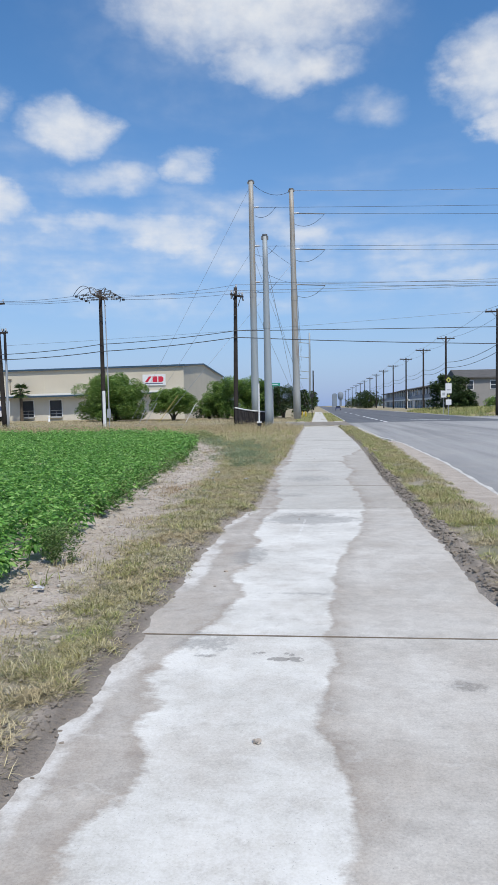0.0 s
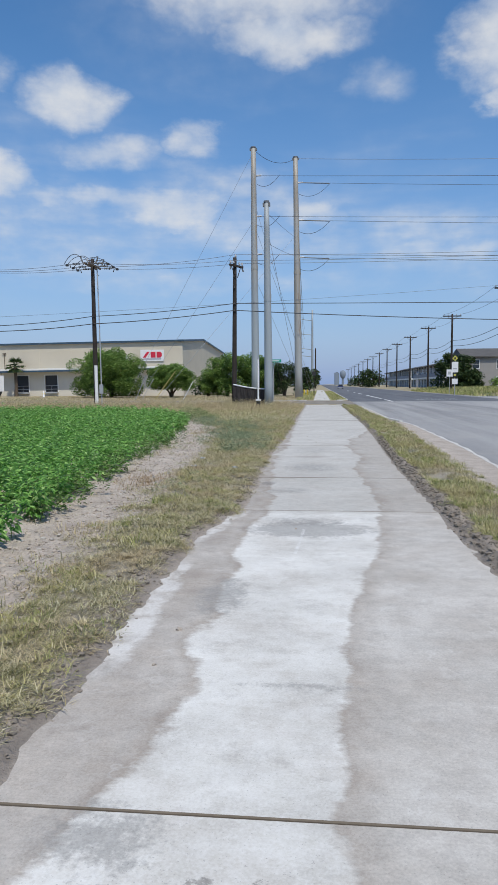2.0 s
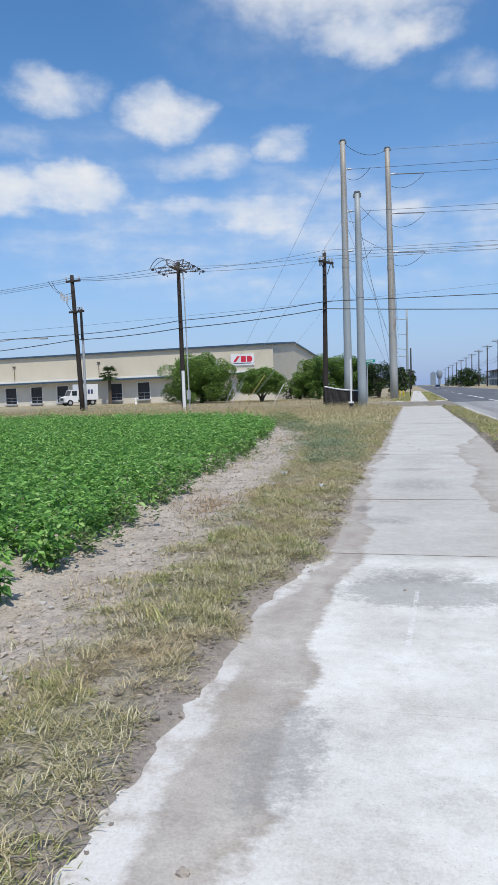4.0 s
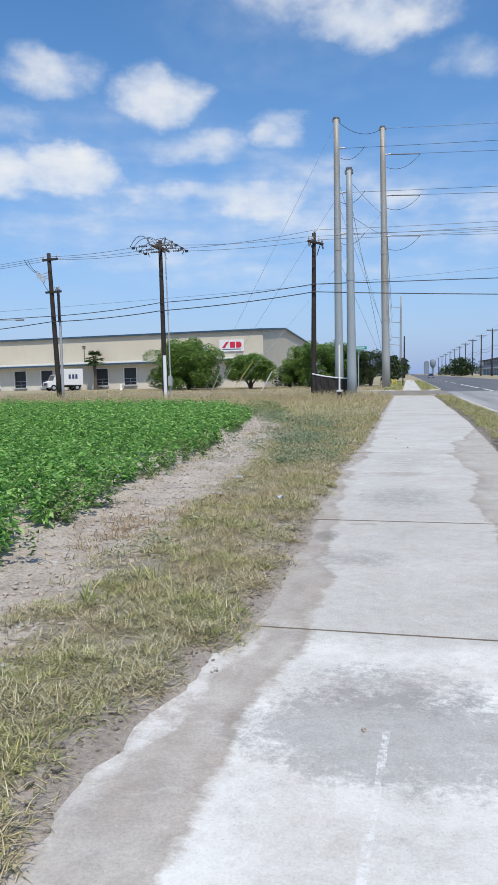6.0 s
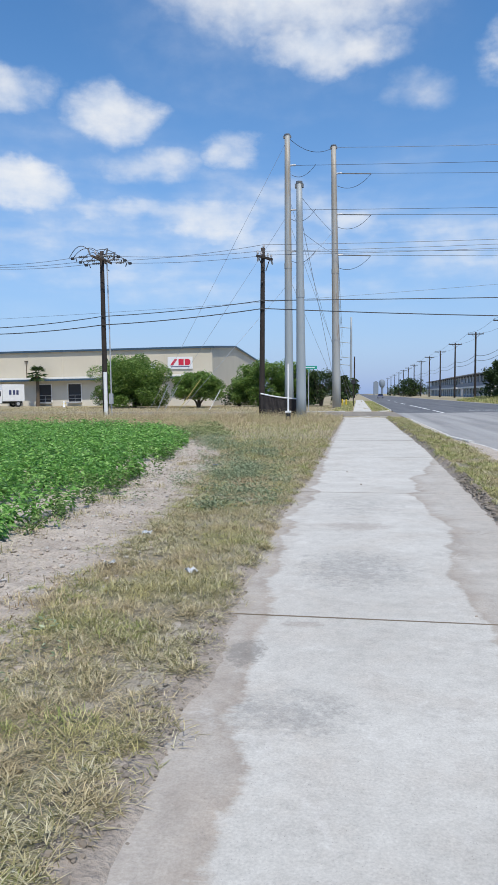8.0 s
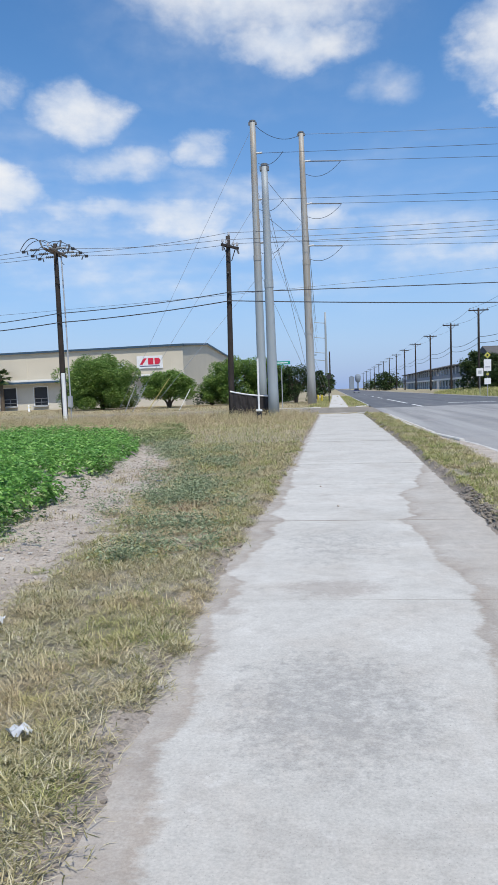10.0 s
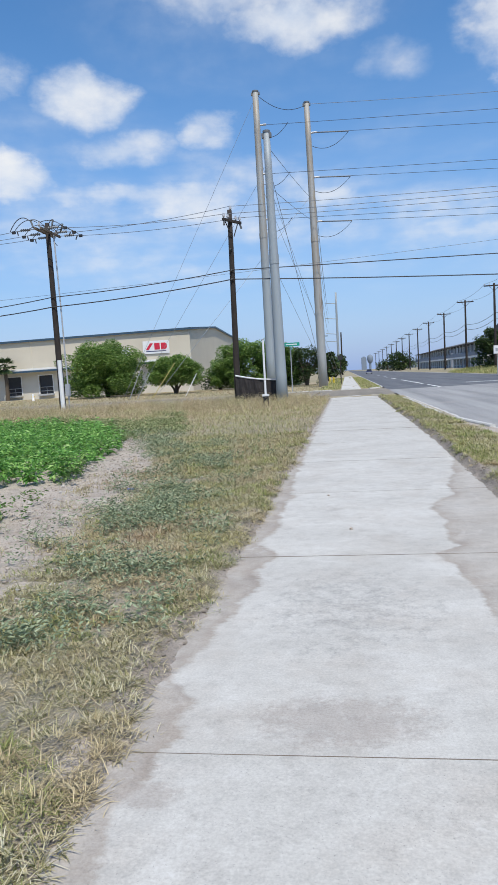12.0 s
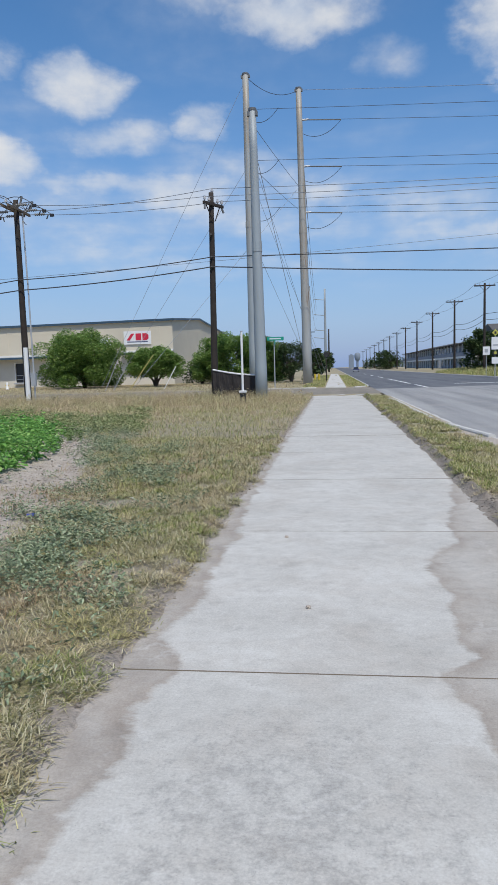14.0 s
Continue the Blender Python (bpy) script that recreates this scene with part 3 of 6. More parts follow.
# ---- mesh helpers ----
class Geo:
    """Vertices and faces gathered for one mesh."""

    def __init__(self):
        self.v, self.f = [], []

    def add(self, verts, faces):
        o = len(self.v)
        self.v += [tuple(p) for p in verts]
        self.f += [tuple(o + i for i in q) for q in faces]
        return self

    def box(self, x0, x1, y0, y1, z0, z1):
        p = [(x, y, z) for z in (z0, z1) for y in (y0, y1) for x in (x0, x1)]
        return self.add(p, [(0, 2, 3, 1), (4, 5, 7, 6), (0, 1, 5, 4), (2, 6, 7, 3), (0, 4, 6, 2), (1, 3, 7, 5)])

    def bevel_box(self, x0, x1, y0, y1, z0, z1, b=0.02):
        bm = bmesh.new()
        bmesh.ops.create_cube(bm, size=1, matrix=Matrix.Translation(((x0 + x1) / 2, (y0 + y1) / 2, (z0 + z1) / 2)) @ Matrix.Diagonal((x1 - x0, y1 - y0, z1 - z0, 1)))
        bmesh.ops.bevel(bm, geom=bm.edges[:], offset=b, segments=2, affect="EDGES")
        bm.verts.index_update()
        self.add([p.co for p in bm.verts], [[p.index for p in q.verts] for q in bm.faces])
        bm.free()
        return self

    def tube(self, points, radii, sides=8, caps=True):
        """A tube along points, with one radius for each."""
        pts = [Vector(p) for p in points]
        if isinstance(radii, (int, float)):
            radii = [radii] * len(pts)
        rings, o = [], len(self.v)
        for i, p in enumerate(pts):
            d = (pts[min(i + 1, len(pts) - 1)] - pts[max(i - 1, 0)]).normalized()
            a = d.orthogonal().normalized() if abs(d.z) < 0.95 else Vector((1, 0, 0)) - d * d.x
            a.normalize()
            b = d.cross(a)
            self.v += [tuple(p + (a * math.cos(w) + b * math.sin(w)) * radii[i]) for w in (math.tau * j / sides for j in range(sides))]
        for i in range(len(pts) - 1):
            for j in range(sides):
                k, n = o + i * sides, (j + 1) % sides
                self.f.append((k + j, k + n, k + sides + n, k + sides + j))
        if caps:
            self.f.append(tuple(o + j for j in reversed(range(sides))))
            self.f.append(tuple(o + (len(pts) - 1) * sides + j for j in range(sides)))
        return self

    def mesh(self, name, mat, smooth=False):
        me = bpy.data.meshes.new(name)
        me.from_pydata(self.v, [], self.f)
        me.materials.append(mat)
        if smooth:
            me.shade_smooth()
        return me


def part(name, geo, mat, parent=None, label="", smooth=False):
    ob = new(name, geo.mesh(name, mat, smooth))
    if parent is not None:
        ob.parent = parent
    return tagged(ob, label) if label else ob


def thing(name, label, category, group="", at=(0, 0, 0), turn=0.0, kind=""):
    ob = new(name)
    ob.empty_display_size = 0.3
    ob.matrix_basis = pose(*at, 0, 0, turn)
    return tagged(ob, label, category, group, kind)


def tris_mesh(name, pts, per, mat, faces):
    """A mesh of many small alike pieces; pts has shape (n, per, 3), faces index into one piece."""
    n = len(pts)
    me = bpy.data.meshes.new(name)
    idx = (np.arange(n)[:, None, None] * per + np.array(faces)[None]).reshape(-1)
    size = len(faces[0])
    nf = n * len(faces)
    me.vertices.add(n * per), me.loops.add(nf * size), me.polygons.add(nf)
    me.vertices.foreach_set("co", pts.astype(np.float32).reshape(-1))
    me.loops.foreach_set("vertex_index", idx.astype(np.int32))
    me.polygons.foreach_set("loop_start", np.arange(0, nf * size, size, dtype=np.int32))
    me.update(calc_edges=True)
    me.materials.append(mat)
    return me


def leaves(name, centre, size, mat, rng, flat=0.5, aspect=0.55, th=None, droop=None):
    """Folded four-sided leaves at the given centres, turned to th and hanging by droop where these are given."""
    n = len(centre)
    th = rng.uniform(0, math.tau, n) if th is None else th
    fall = rng.uniform(-0.6, 0.5, n) * (1 - flat) * 1.6 if droop is None else -droop
    d = np.stack([np.cos(th), np.sin(th), fall], 1)
    d /= np.linalg.norm(d, axis=1)[:, None]
    up = np.stack([rng.normal(0, 0.45, n), rng.normal(0, 0.45, n), np.ones(n)], 1)
    s = np.cross(d, up)
    s /= np.linalg.norm(s, axis=1)[:, None]
    nrm = np.cross(s, d)
    size = np.broadcast_to(size, (n,))[:, None] * rng.uniform(0.7, 1.3, n)[:, None]
    base, tip = centre - d * size * 0.5, centre + d * size * 0.5
    mid = centre - d * size * 0.05
    lift = nrm * size * 0.10
    pts = np.stack([base, mid + s * size * aspect * 0.5 + lift, tip - nrm * size * 0.12, mid - s * size * aspect * 0.5 + lift], 1)
    return tris_mesh(name, pts, 4, mat, [(0, 1, 2), (0, 2, 3)])


def blades(name, root, length, width, lean, mat, rng, th=None):
    """Grass blades: a bent strip and its tip."""
    n = len(root)
    th = rng.uniform(0, math.tau, n) if th is None else th
    lean = np.clip(np.broadcast_to(lean, (n,)) + rng.normal(0, 0.28, n), 0.02, 1.5)
    length = (np.broadcast_to(length, (n,)) * rng.uniform(0.5, 1.4, n))[:, None]
    out = np.stack([np.cos(th), np.sin(th), np.zeros(n)], 1)
    side = np.stack([-np.sin(th), np.cos(th), np.zeros(n)], 1) * np.broadcast_to(width, (n,))[:, None] * 0.5
    zup = np.array([[0, 0, 1.0]])
    mid = root + (out * np.sin(lean)[:, None] + zup * np.cos(lean)[:, None]) * length * 0.55
    l2 = np.clip(lean + 0.35, 0, 1.65)
    tip = mid + (out * np.sin(l2)[:, None] + zup * np.cos(l2)[:, None]) * length * 0.45
    tip[:, 2] = np.maximum(tip[:, 2], root[:, 2] + 0.004)
    pts = np.stack([root - side, root + side, mid + side * 0.8, mid - side * 0.8, tip], 1)
    return tris_mesh(name, pts, 5, mat, [(0, 1, 2), (0, 2, 3), (3, 2, 4)])


# ---- the ground ----
def lerp(v, xs, ys):
    return np.interp(v, xs, ys)


def field_edge(y):
    return lerp(y, [-6, 8, 16, 22, 26.5, 30, 32.5, 34, 35, 36, 36.5], [-2.95, -3.22, -3.85, -4.32, -4.95, -5.5, -6.2, -7.5, -10.0, -16.0, -40.0])


def grass_edge(y):
    return lerp(y, [-6, 5.8, 11.7, 14.5, 19.5, 25, 27, 31, 34], [-2.1, -2.2, -2.45, -2.55, -2.8, -3.35, -3.7, -5.0, -7.2])


def left_edge(y):
    return lerp(y, [0, 4, 6, 9.5, 10.3, 11, 13, 15, 17, 19.5, 21, 24, 54], [-1.53, -1.49, -1.46, -1.46, -1.33, -1.20, -1.19, -1.25, -1.31, -1.31, -1.24, -1.25, -1.25])


def right_edge(y):
    return lerp(y, [0, 7, 13, 16, 19, 24, 30, 40, 54], [1.10, 1.13, 1.15, 1.15, 1.22, 1.32, 1.40, 1.36, 1.3])


def dust_edge(y):
    """Where the roadside grass gives way to dust."""
    return lerp(y, [-6, 12, 18, 31, 38, 54], [2.0, 2.17, 2.35, 2.62, 2.4, 2.35])


def road_edge(y):
    return lerp(y, [-6, 12, 20, 30, 34, 52], [2.55, 2.8, 3.15, 3.2, 2.8, 2.62])


def rough(x, y, s, seed=0.0):
    return noise.fractal(Vector((x * s + seed, y * s - seed, seed)), 1.0, 2.0, 4)


def ground_height(x, y):
    """The soil: a little under the walk's edge, heaped over it here and there."""
    z = -0.01 + 0.025 * rough(x, y, 1.1, 3.0)
    if y < 54.0:
        s = left_edge(y) - x if x < 0 else x - right_edge(y)
        if s < -0.25:
            return -0.14
        lip = 0.09 if x > 0 else 0.018
        ragged = 0.020 * rough(x, y, 3.0, 8.0) + 0.014 * rough(x, y, 9.0, 2.0)
        near = max(0.0, 1 - abs(s) / 0.35)
        z = (1 - near) * (z + 0.022) + near * ((0.16 if s > 0 else 0.42) * s + ragged * (1.0 if s > 0 else 0.8) + 0.002) + lip * max(0.0, 1 - abs(s - 0.14) / 0.14) * (0.5 + rough(x, y, 4.0, 5.0))
    if x < -1.3 and y < 36:
        d = min(1.0, max(0.0, (grass_edge(y) - x) / 0.4))
        z += d * (0.028 * rough(x, y, 5.0, 1.0) + 0.02 * math.sin(x * 4.5))
    if x < -3 and 40 < y < 57:
        z += 0.06 * rough(x, y, 0.3, 5.0)
    if x > 1.9 and y < 54:
        d = min(1.0, max(0.0, (x - dust_edge(y) + 0.15) / 0.5))
        z = z * (1 - d) - 0.028 * d
        if x > road_edge(y) + 0.1:
            z = -0.15
    if y > 54 and (x > 2.4 or 57.0 < y < 70.6):
        z -= 0.10
    if x > 18.4 and y > 92:
        z = 0.02 + 0.55 * min(1.0, (x - 18.4) / 5.0) + 0.08 * rough(x, y, 0.4)
    return z


def build_ground():
    xs = np.concatenate([-np.geomspace(1800, 12, 26), np.linspace(-11, -3.2, 66), np.linspace(-3.1, -1.8, 33), np.linspace(-1.76, -0.92, 36), np.linspace(-0.8, 0.8, 4),
                         np.linspace(0.86, 1.66, 34), np.linspace(1.7, 3.4, 36), np.linspace(3.8, 17.6, 8), np.linspace(18, 24, 12), np.geomspace(26, 1800, 22)])
    ys = np.concatenate([-np.geomspace(300, 6, 8), np.linspace(-5, -1, 16), np.linspace(-0.9, 26, 440), np.linspace(26.2, 60, 130), np.linspace(60.5, 120, 60), np.geomspace(124, 3500, 30)])
    nx, ny = len(xs), len(ys)
    verts = [(x, y, ground_height(x, y)) for y in ys for x in xs]
    faces = [(j * nx + i, j * nx + i + 1, (j + 1) * nx + i + 1, (j + 1) * nx + i) for j in range(ny - 1) for i in range(nx - 1)]
    g = Geo()
    g.v, g.f = verts, faces
    me = g.mesh("ground", M_SOIL, True)
    X, Y = np.tile(xs, ny), np.repeat(ys, nx)
    fe, ge, re = field_edge(Y), grass_edge(Y), road_edge(Y)
    bare = ((X < ge) & (Y < 34)).astype(float)
    bare = np.where((X < fe) & (Y < 36.4), 1.0, bare)
    inside = (((X > left_edge(Y) - 0.12) & (X < 0)) | ((X < right_edge(Y) + 0.22) & (X > 0))) & (Y < 54)
    rim = np.clip(1 - np.minimum(np.abs(X - left_edge(Y) + 0.06) / 0.2, np.abs(X - right_edge(Y) - 0.1) / 0.25), 0, 1) * (Y < 54)
    bare = np.maximum(bare, np.clip(rim * 1.6, 0, 1))
    bare = np.where(inside, 1.0, bare)
    bare = np.where((X > 1.2) & (Y < 54), np.maximum(bare, 0.2 + 0.8 * np.clip((X - dust_edge(Y) + 0.1) / 0.25, 0, 1)), bare)
    bare = np.where((X < -8) & (Y > 72) & (Y < 101), 0.35, bare)
    far = np.clip((Y - 33) / 9, 0, 1) * 0.8
    damp = rim * np.where(X > 0, 0.8, np.interp(Y, [5, 9], [0.9, 0.5]))
    me.color_attributes.new("zone", "FLOAT_COLOR", "POINT")
    me.color_attributes["zone"].data.foreach_set("color", np.stack([bare, far, damp, np.ones_like(bare)], 1).astype(np.float32).reshape(-1))
    return tagged(new("ground", me), "bare grey-brown earth and thatch under dry grass", "ground", kind="structure")


build_ground()


def build_roads():
    g = Geo()
    ys = np.concatenate([np.linspace(-40, 10, 6), np.linspace(12, 54, 60), [56, 66]])
    rng = np.random.default_rng(3)
    edge = road_edge(ys) + rng.normal(0, 0.03, len(ys))
    edge[ys > 54] = 2.6
    v = []
    for y, e in zip(ys, edge):
        v += [(e, y, -0.035), (5.0, y, -0.03), (10.0, y, 0.02), (17.8, y, -0.04)]
    f = [(4 * i + j, 4 * i + j + 1, 4 * i + 5 + j, 4 * i + 4 + j) for i in range(len(ys) - 1) for j in range(3)]
    road = tagged(new("road", g.add(v, f).mesh("road", M_ROAD_OLD)), "pale worn asphalt main road, dusty at its edge", "road", kind="structure")
    g = Geo()
    g.add([(2.6, 66, -0.03), (17.8, 66, -0.03), (17.8, 3000, -0.03), (2.6, 3000, -0.03)], [(0, 1, 2, 3)])
    tagged(new("road_far", g.mesh("road_far", M_ROAD_NEW)), "dark newer asphalt road running to the horizon", "road", kind="structure")
    g = Geo().add([(-140, 57.6, -0.036), (2.6, 57.6, -0.036), (2.6, 70.2, -0.036), (-140, 70.2, -0.036)], [(0, 1, 2, 3)])
    tagged(new("road_side", g.mesh("road_side", M_ROAD_SIDE)), "grey asphalt side street crossing the main road", "road", kind="structure")
    g = Geo().add([(17.8, 50, -0.036), (160, 50, -0.036), (160, 88.5, -0.036), (22.0, 88.5, -0.036), (17.8, 92.5, -0.036)], [(0, 1, 2, 3, 4)])
    tagged(new("road_side_2", g.mesh("road_side_2", M_ROAD_OLD)), "pale asphalt mouth of the opposite side street", "road", kind="structure")
    g, v = Geo(), []
    ys = np.linspace(-6, 53, 120)
    for y in ys:
        e = float(road_edge(y)) + 0.012 * math.sin(y * 5.1)
        v += [(e + 0.05, y, -0.08), (e + 0.06, y, -0.026), (e + 0.14 + 0.03 * math.sin(y * 3.3), y, -0.024), (e + 0.20, y, -0.08)]
    f = [(4 * i + j, 4 * i + 1 + j, 4 * i + 5 + j, 4 * i + 4 + j) for i in range(len(ys) - 1) for j in range(3)]
    tagged(new("gutter", g.add(v, f).mesh("gutter", M_KERB)), "worn pale concrete gutter along the road edge", "gutter", kind="structure")
    g = Geo()
    for y0, y1 in ((66, 74), (78, 102), (112, 122), (134, 144), (160, 170)):
        g.box(6.15, 6.35, y0, y1, -0.028, -0.022)
    g.box(9.5, 13.5, 75, 75.5, -0.028, -0.022)
    tagged(new("road_marking", g.mesh("road_marking", M_PAINT)), "worn white lane lines on dark asphalt", "road marking", kind="structure")


build_roads()


def kerb_piece(path, w=0.15, h=0.085):
    g = Geo()
    v, f = [], []
    for i, (x, y) in enumerate(path):
        a, b = path[max(0, i - 1)], path[min(len(path) - 1, i + 1)]
        d = Vector((b[0] - a[0], b[1] - a[1], 0)).normalized()
        n = Vector((d.y, -d.x, 0))
        for off, z in ((0, -0.2), (0, h - 0.03), (w * 0.15, h), (w * 0.8, h), (w, h - 0.03), (w, -0.2)):
            v.append((x + n.x * off, y + n.y * off, z - 0.05))
    for i in range(len(path) - 1):
        f += [(6 * i + j, 6 * i + j + 1, 6 * i + 7 + j, 6 * i + 6 + j) for j in range(5)]
    f += [(5, 4, 3, 2, 1, 0), tuple(6 * (len(path) - 1) + j for j in range(6))]
    return g.add(v, f)


def build_kerbs():
    arcs = {
        "kerb": [(2.5, 37.2), (2.45, 40), (2.45, 44)],
        "kerb_2": [(2.45, 44.4), (2.42, 48), (2.2, 52), (1.7, 54.2), (1.0, 55.3)],
        "kerb_3": [(3.0, 31.8), (2.78, 33.5), (2.6, 35.0)],
        "kerb_4": [(-7, 70.4), (-3, 70.4), (-1.5, 70.5)],
        "kerb_5": [(1.3, 70.6), (2.1, 71.6), (2.45, 74), (2.45, 180), (2.45, 420)],
        "kerb_6": [(17.9, 420), (17.9, 140), (17.9, 95), (18.6, 91), (22, 88.7), (60, 88.5)],
        "kerb_7": [(-1.35, 53.8), (-1.75, 55.6), (-3, 57.0)],
    }
    for name, path in arcs.items():
        ob = new(name, kerb_piece(path).mesh(name, M_KERB))
        tagged(ob, "weathered pale concrete kerb beside the road", "kerb", kind="structure")


build_kerbs()


# ---- the warehouse ----
def build_warehouse():
    h = thing("warehouse", "long beige metal warehouse with blue trim and a white sign", "building", at=(0, 102, 0))
    h.matrix_basis = pose(0, 102, 0.25, 0, -0.7, 0)
    x0, x1, depth, eave, ridge = -112.0, -19.6, 43.0, 7.8, 8.95
    centres = [-39.1 - 4.35 * i for i in range(12)]
    ww, z0, z1 = 0.93, 0.85, 3.25
    g = Geo()
    edges = [x1] + [e for c in centres for e in (c + ww, c - ww)] + [x0]
    for a, b in zip(edges[0::2], edges[1::2]):
        g.box(b, a, 0, 0.25, -0.3, 4.0)
    for c in centres:
        g.box(c - ww, c + ww, 0, 0.25, -0.3, z0)
        g.box(c - ww, c + ww, 0, 0.25, z1, 4.0)
    part("lower_wall", g, M_STUCCO_LOW, h, "pale block lower wall")
    g = Geo().box(x0, x1, 0, 0.25, 4.0, eave)
    for i in range(19):
        x = x1 - 1.6 - i * 4.9
        g.box(x - 0.05, x + 0.05, -0.03, 0, 4.1, eave - 0.05)
    part("upper_wall", g, M_STUCCO, h)
    g = Geo().add([(x1, 0.25, -0.3), (x1, depth, -0.3), (x1, depth, eave), (x1, depth * 0.40, ridge), (x1, 0.25, eave),
                   (x1 - 0.25, 0.25, -0.3), (x1 - 0.25, depth, -0.3), (x1 - 0.25, depth, eave), (x1 - 0.25, depth * 0.40, ridge), (x1 - 0.25, 0.25, eave)],
                  [(0, 1, 2, 3, 4), (9, 8, 7, 6, 5), (1, 6, 7, 2)])
    g.box(x1 - 0.02, x1 + 0.06, depth * 0.62, depth * 0.66, 5.2, 5.9)
    part("side_wall", g, M_STUCCO, h)
    part("back_wall", Geo().box(x0, x1 - 0.25, depth - 0.25, depth, -0.3, eave), M_STUCCO, h)
    part("end_wall", Geo().box(x0 - 0.25, x0, 0.25, depth, -0.3, eave), M_STUCCO, h)
    t = 0.12
    roof = [(x0 - 0.3, -0.25, eave), (x1 + 0.2, -0.25, eave), (x1 + 0.2, depth * 0.40, ridge), (x0 - 0.3, depth * 0.40, ridge), (x1 + 0.2, depth + 0.2, eave), (x0 - 0.3, depth + 0.2, eave)]
    g = Geo().add(roof + [(x, y, z + t) for x, y, z in roof], [(3, 2, 1, 0), (5, 4, 2, 3), (6, 7, 8, 9), (9, 8, 10, 11), (0, 1, 7, 6), (4, 5, 11, 10)])
    part("roof", g, M_ROOF_METAL, h)
    g = Geo().box(x0 - 0.3, x1 + 0.2, -0.34, -0.26, eave - 0.10, eave + 0.16)
    for a, b in ((roof[1], roof[2]), (roof[2], roof[4])):
        g.add([(x1 + 0.21, a[1], a[2] - 0.10), (x1 + 0.21, b[1], b[2] - 0.10), (x1 + 0.21, b[1], b[2] + 0.16), (x1 + 0.21, a[1], a[2] + 0.16),
               (x1 + 0.29, a[1], a[2] - 0.10), (x1 + 0.29, b[1], b[2] - 0.10), (x1 + 0.29, b[1], b[2] + 0.16), (x1 + 0.29, a[1], a[2] + 0.16)],
              [(4, 5, 6, 7), (3, 2, 1, 0), (0, 1, 5, 4), (2, 3, 7, 6), (0, 4, 7, 3), (1, 2, 6, 5)])
    part("roof_trim", g, M_TRIM, h, "dark blue metal roof edge")
    for a, b in ((x0, -26.8), (-26.0, -19.5)):
        g = Geo().add([(a, 0, 4.28), (b, 0, 4.28), (b, -1.3, 3.98), (a, -1.3, 3.98), (a, 0, 4.18), (b, 0, 4.18), (b, -1.3, 3.86), (a, -1.3, 3.86)],
                      [(0, 3, 2, 1), (4, 5, 6, 7), (0, 1, 5, 4), (1, 2, 6, 5), (3, 0, 4, 7)])
        g.box(a, b, -1.36, -1.3, 3.80, 4.02)
        canopy = part("canopy", g, M_ROOF_METAL, h, "narrow metal canopy")
        part("canopy_trim", Geo().box(a, b, -1.42, -1.362, 3.72, 3.95), M_TRIM, canopy)
    for i, c in enumerate(centres):
        w = part("window", Geo().box(c - ww, c + ww, 0.18, 0.22, z0, z1), M_DARK, h)
        g = Geo()
        for a, b, p, q in ((c - ww - .1, c - ww, z0 - .1, z1 + .1), (c + ww, c + ww + .1, z0 - .1, z1 + .1), (c - ww, c + ww, z1, z1 + .1)):
            g.box(a, b, -0.05, 0.05, p, q)
        part("window_frame", g, M_WHITE, w)
        g = Geo().box(c - ww - 0.1, c + ww + 0.1, -0.5, -0.002, z0 - 0.22, z0 - 0.02)
        part("window_sill", g, M_GREY, w, "grey dock ledge")
        g = Geo()
        for z in (1.25, 1.75):
            g.tube([(c - ww, 0.08, z), (c + ww, 0.08, z)], 0.04, 6)
        g.tube([(c, 0.08, z0), (c, 0.08, 1.75)], 0.03, 6)
        part("window_rail", g, M_GREY, w)
    for i, x in enumerate((-30.5, -46.0, -60.0, -84.0)):
        g = Geo().tube([(x, -0.12, 4.1), (x, -0.12, 6.6)], 0.05, 6).box(x - 0.25, x + 0.25, -0.18, -0.06, 6.45, 6.58)
        part("vent_pipe", g, M_BARK, h)
    part("small_notice", Geo().box(-29.2, -27.4, -0.09, -0.035, 5.0, 5.9), M_WHITE, h, "small pale notice board")


build_warehouse()


def build_sign():
    s = thing("wall_sign", "white rectangular company sign with red shapes on beige wall", "sign", at=(-24.07, 101.85, 4.95))
    part("panel", Geo().bevel_box(-1.72, 1.72, -0.02, 0.10, 0, 1.62, 0.02), M_WHITE, s)
    g = Geo()

    def slab(pts):
        n = len(pts)
        g.add([(x, -0.05, z) for x, z in pts] + [(x, -0.018, z) for x, z in pts], [tuple(range(n)), tuple(reversed(range(n, 2 * n)))] + [(i, i + n, (i + 1) % n + n, (i + 1) % n) for i in range(n)])
    slab([(-1.35, 0.5), (-0.95, 0.5), (-0.35, 1.32), (-0.75, 1.32)])
    slab([(-0.2, 0.5), (0.5, 0.5), (0.5, 1.32), (-0.2, 1.32)])
    slab([(0.66, 0.5), (1.2, 0.5), (1.42, 0.72), (1.42, 1.1), (1.2, 1.32), (0.66, 1.32)])
    part("emblem", g, M_RED, s, "red block emblem")
    part("strapline", Geo().box(-1.3, 1.3, -0.045, -0.018, 0.26, 0.36), M_NAVY, s, "thin dark bar under the emblem")


build_sign()


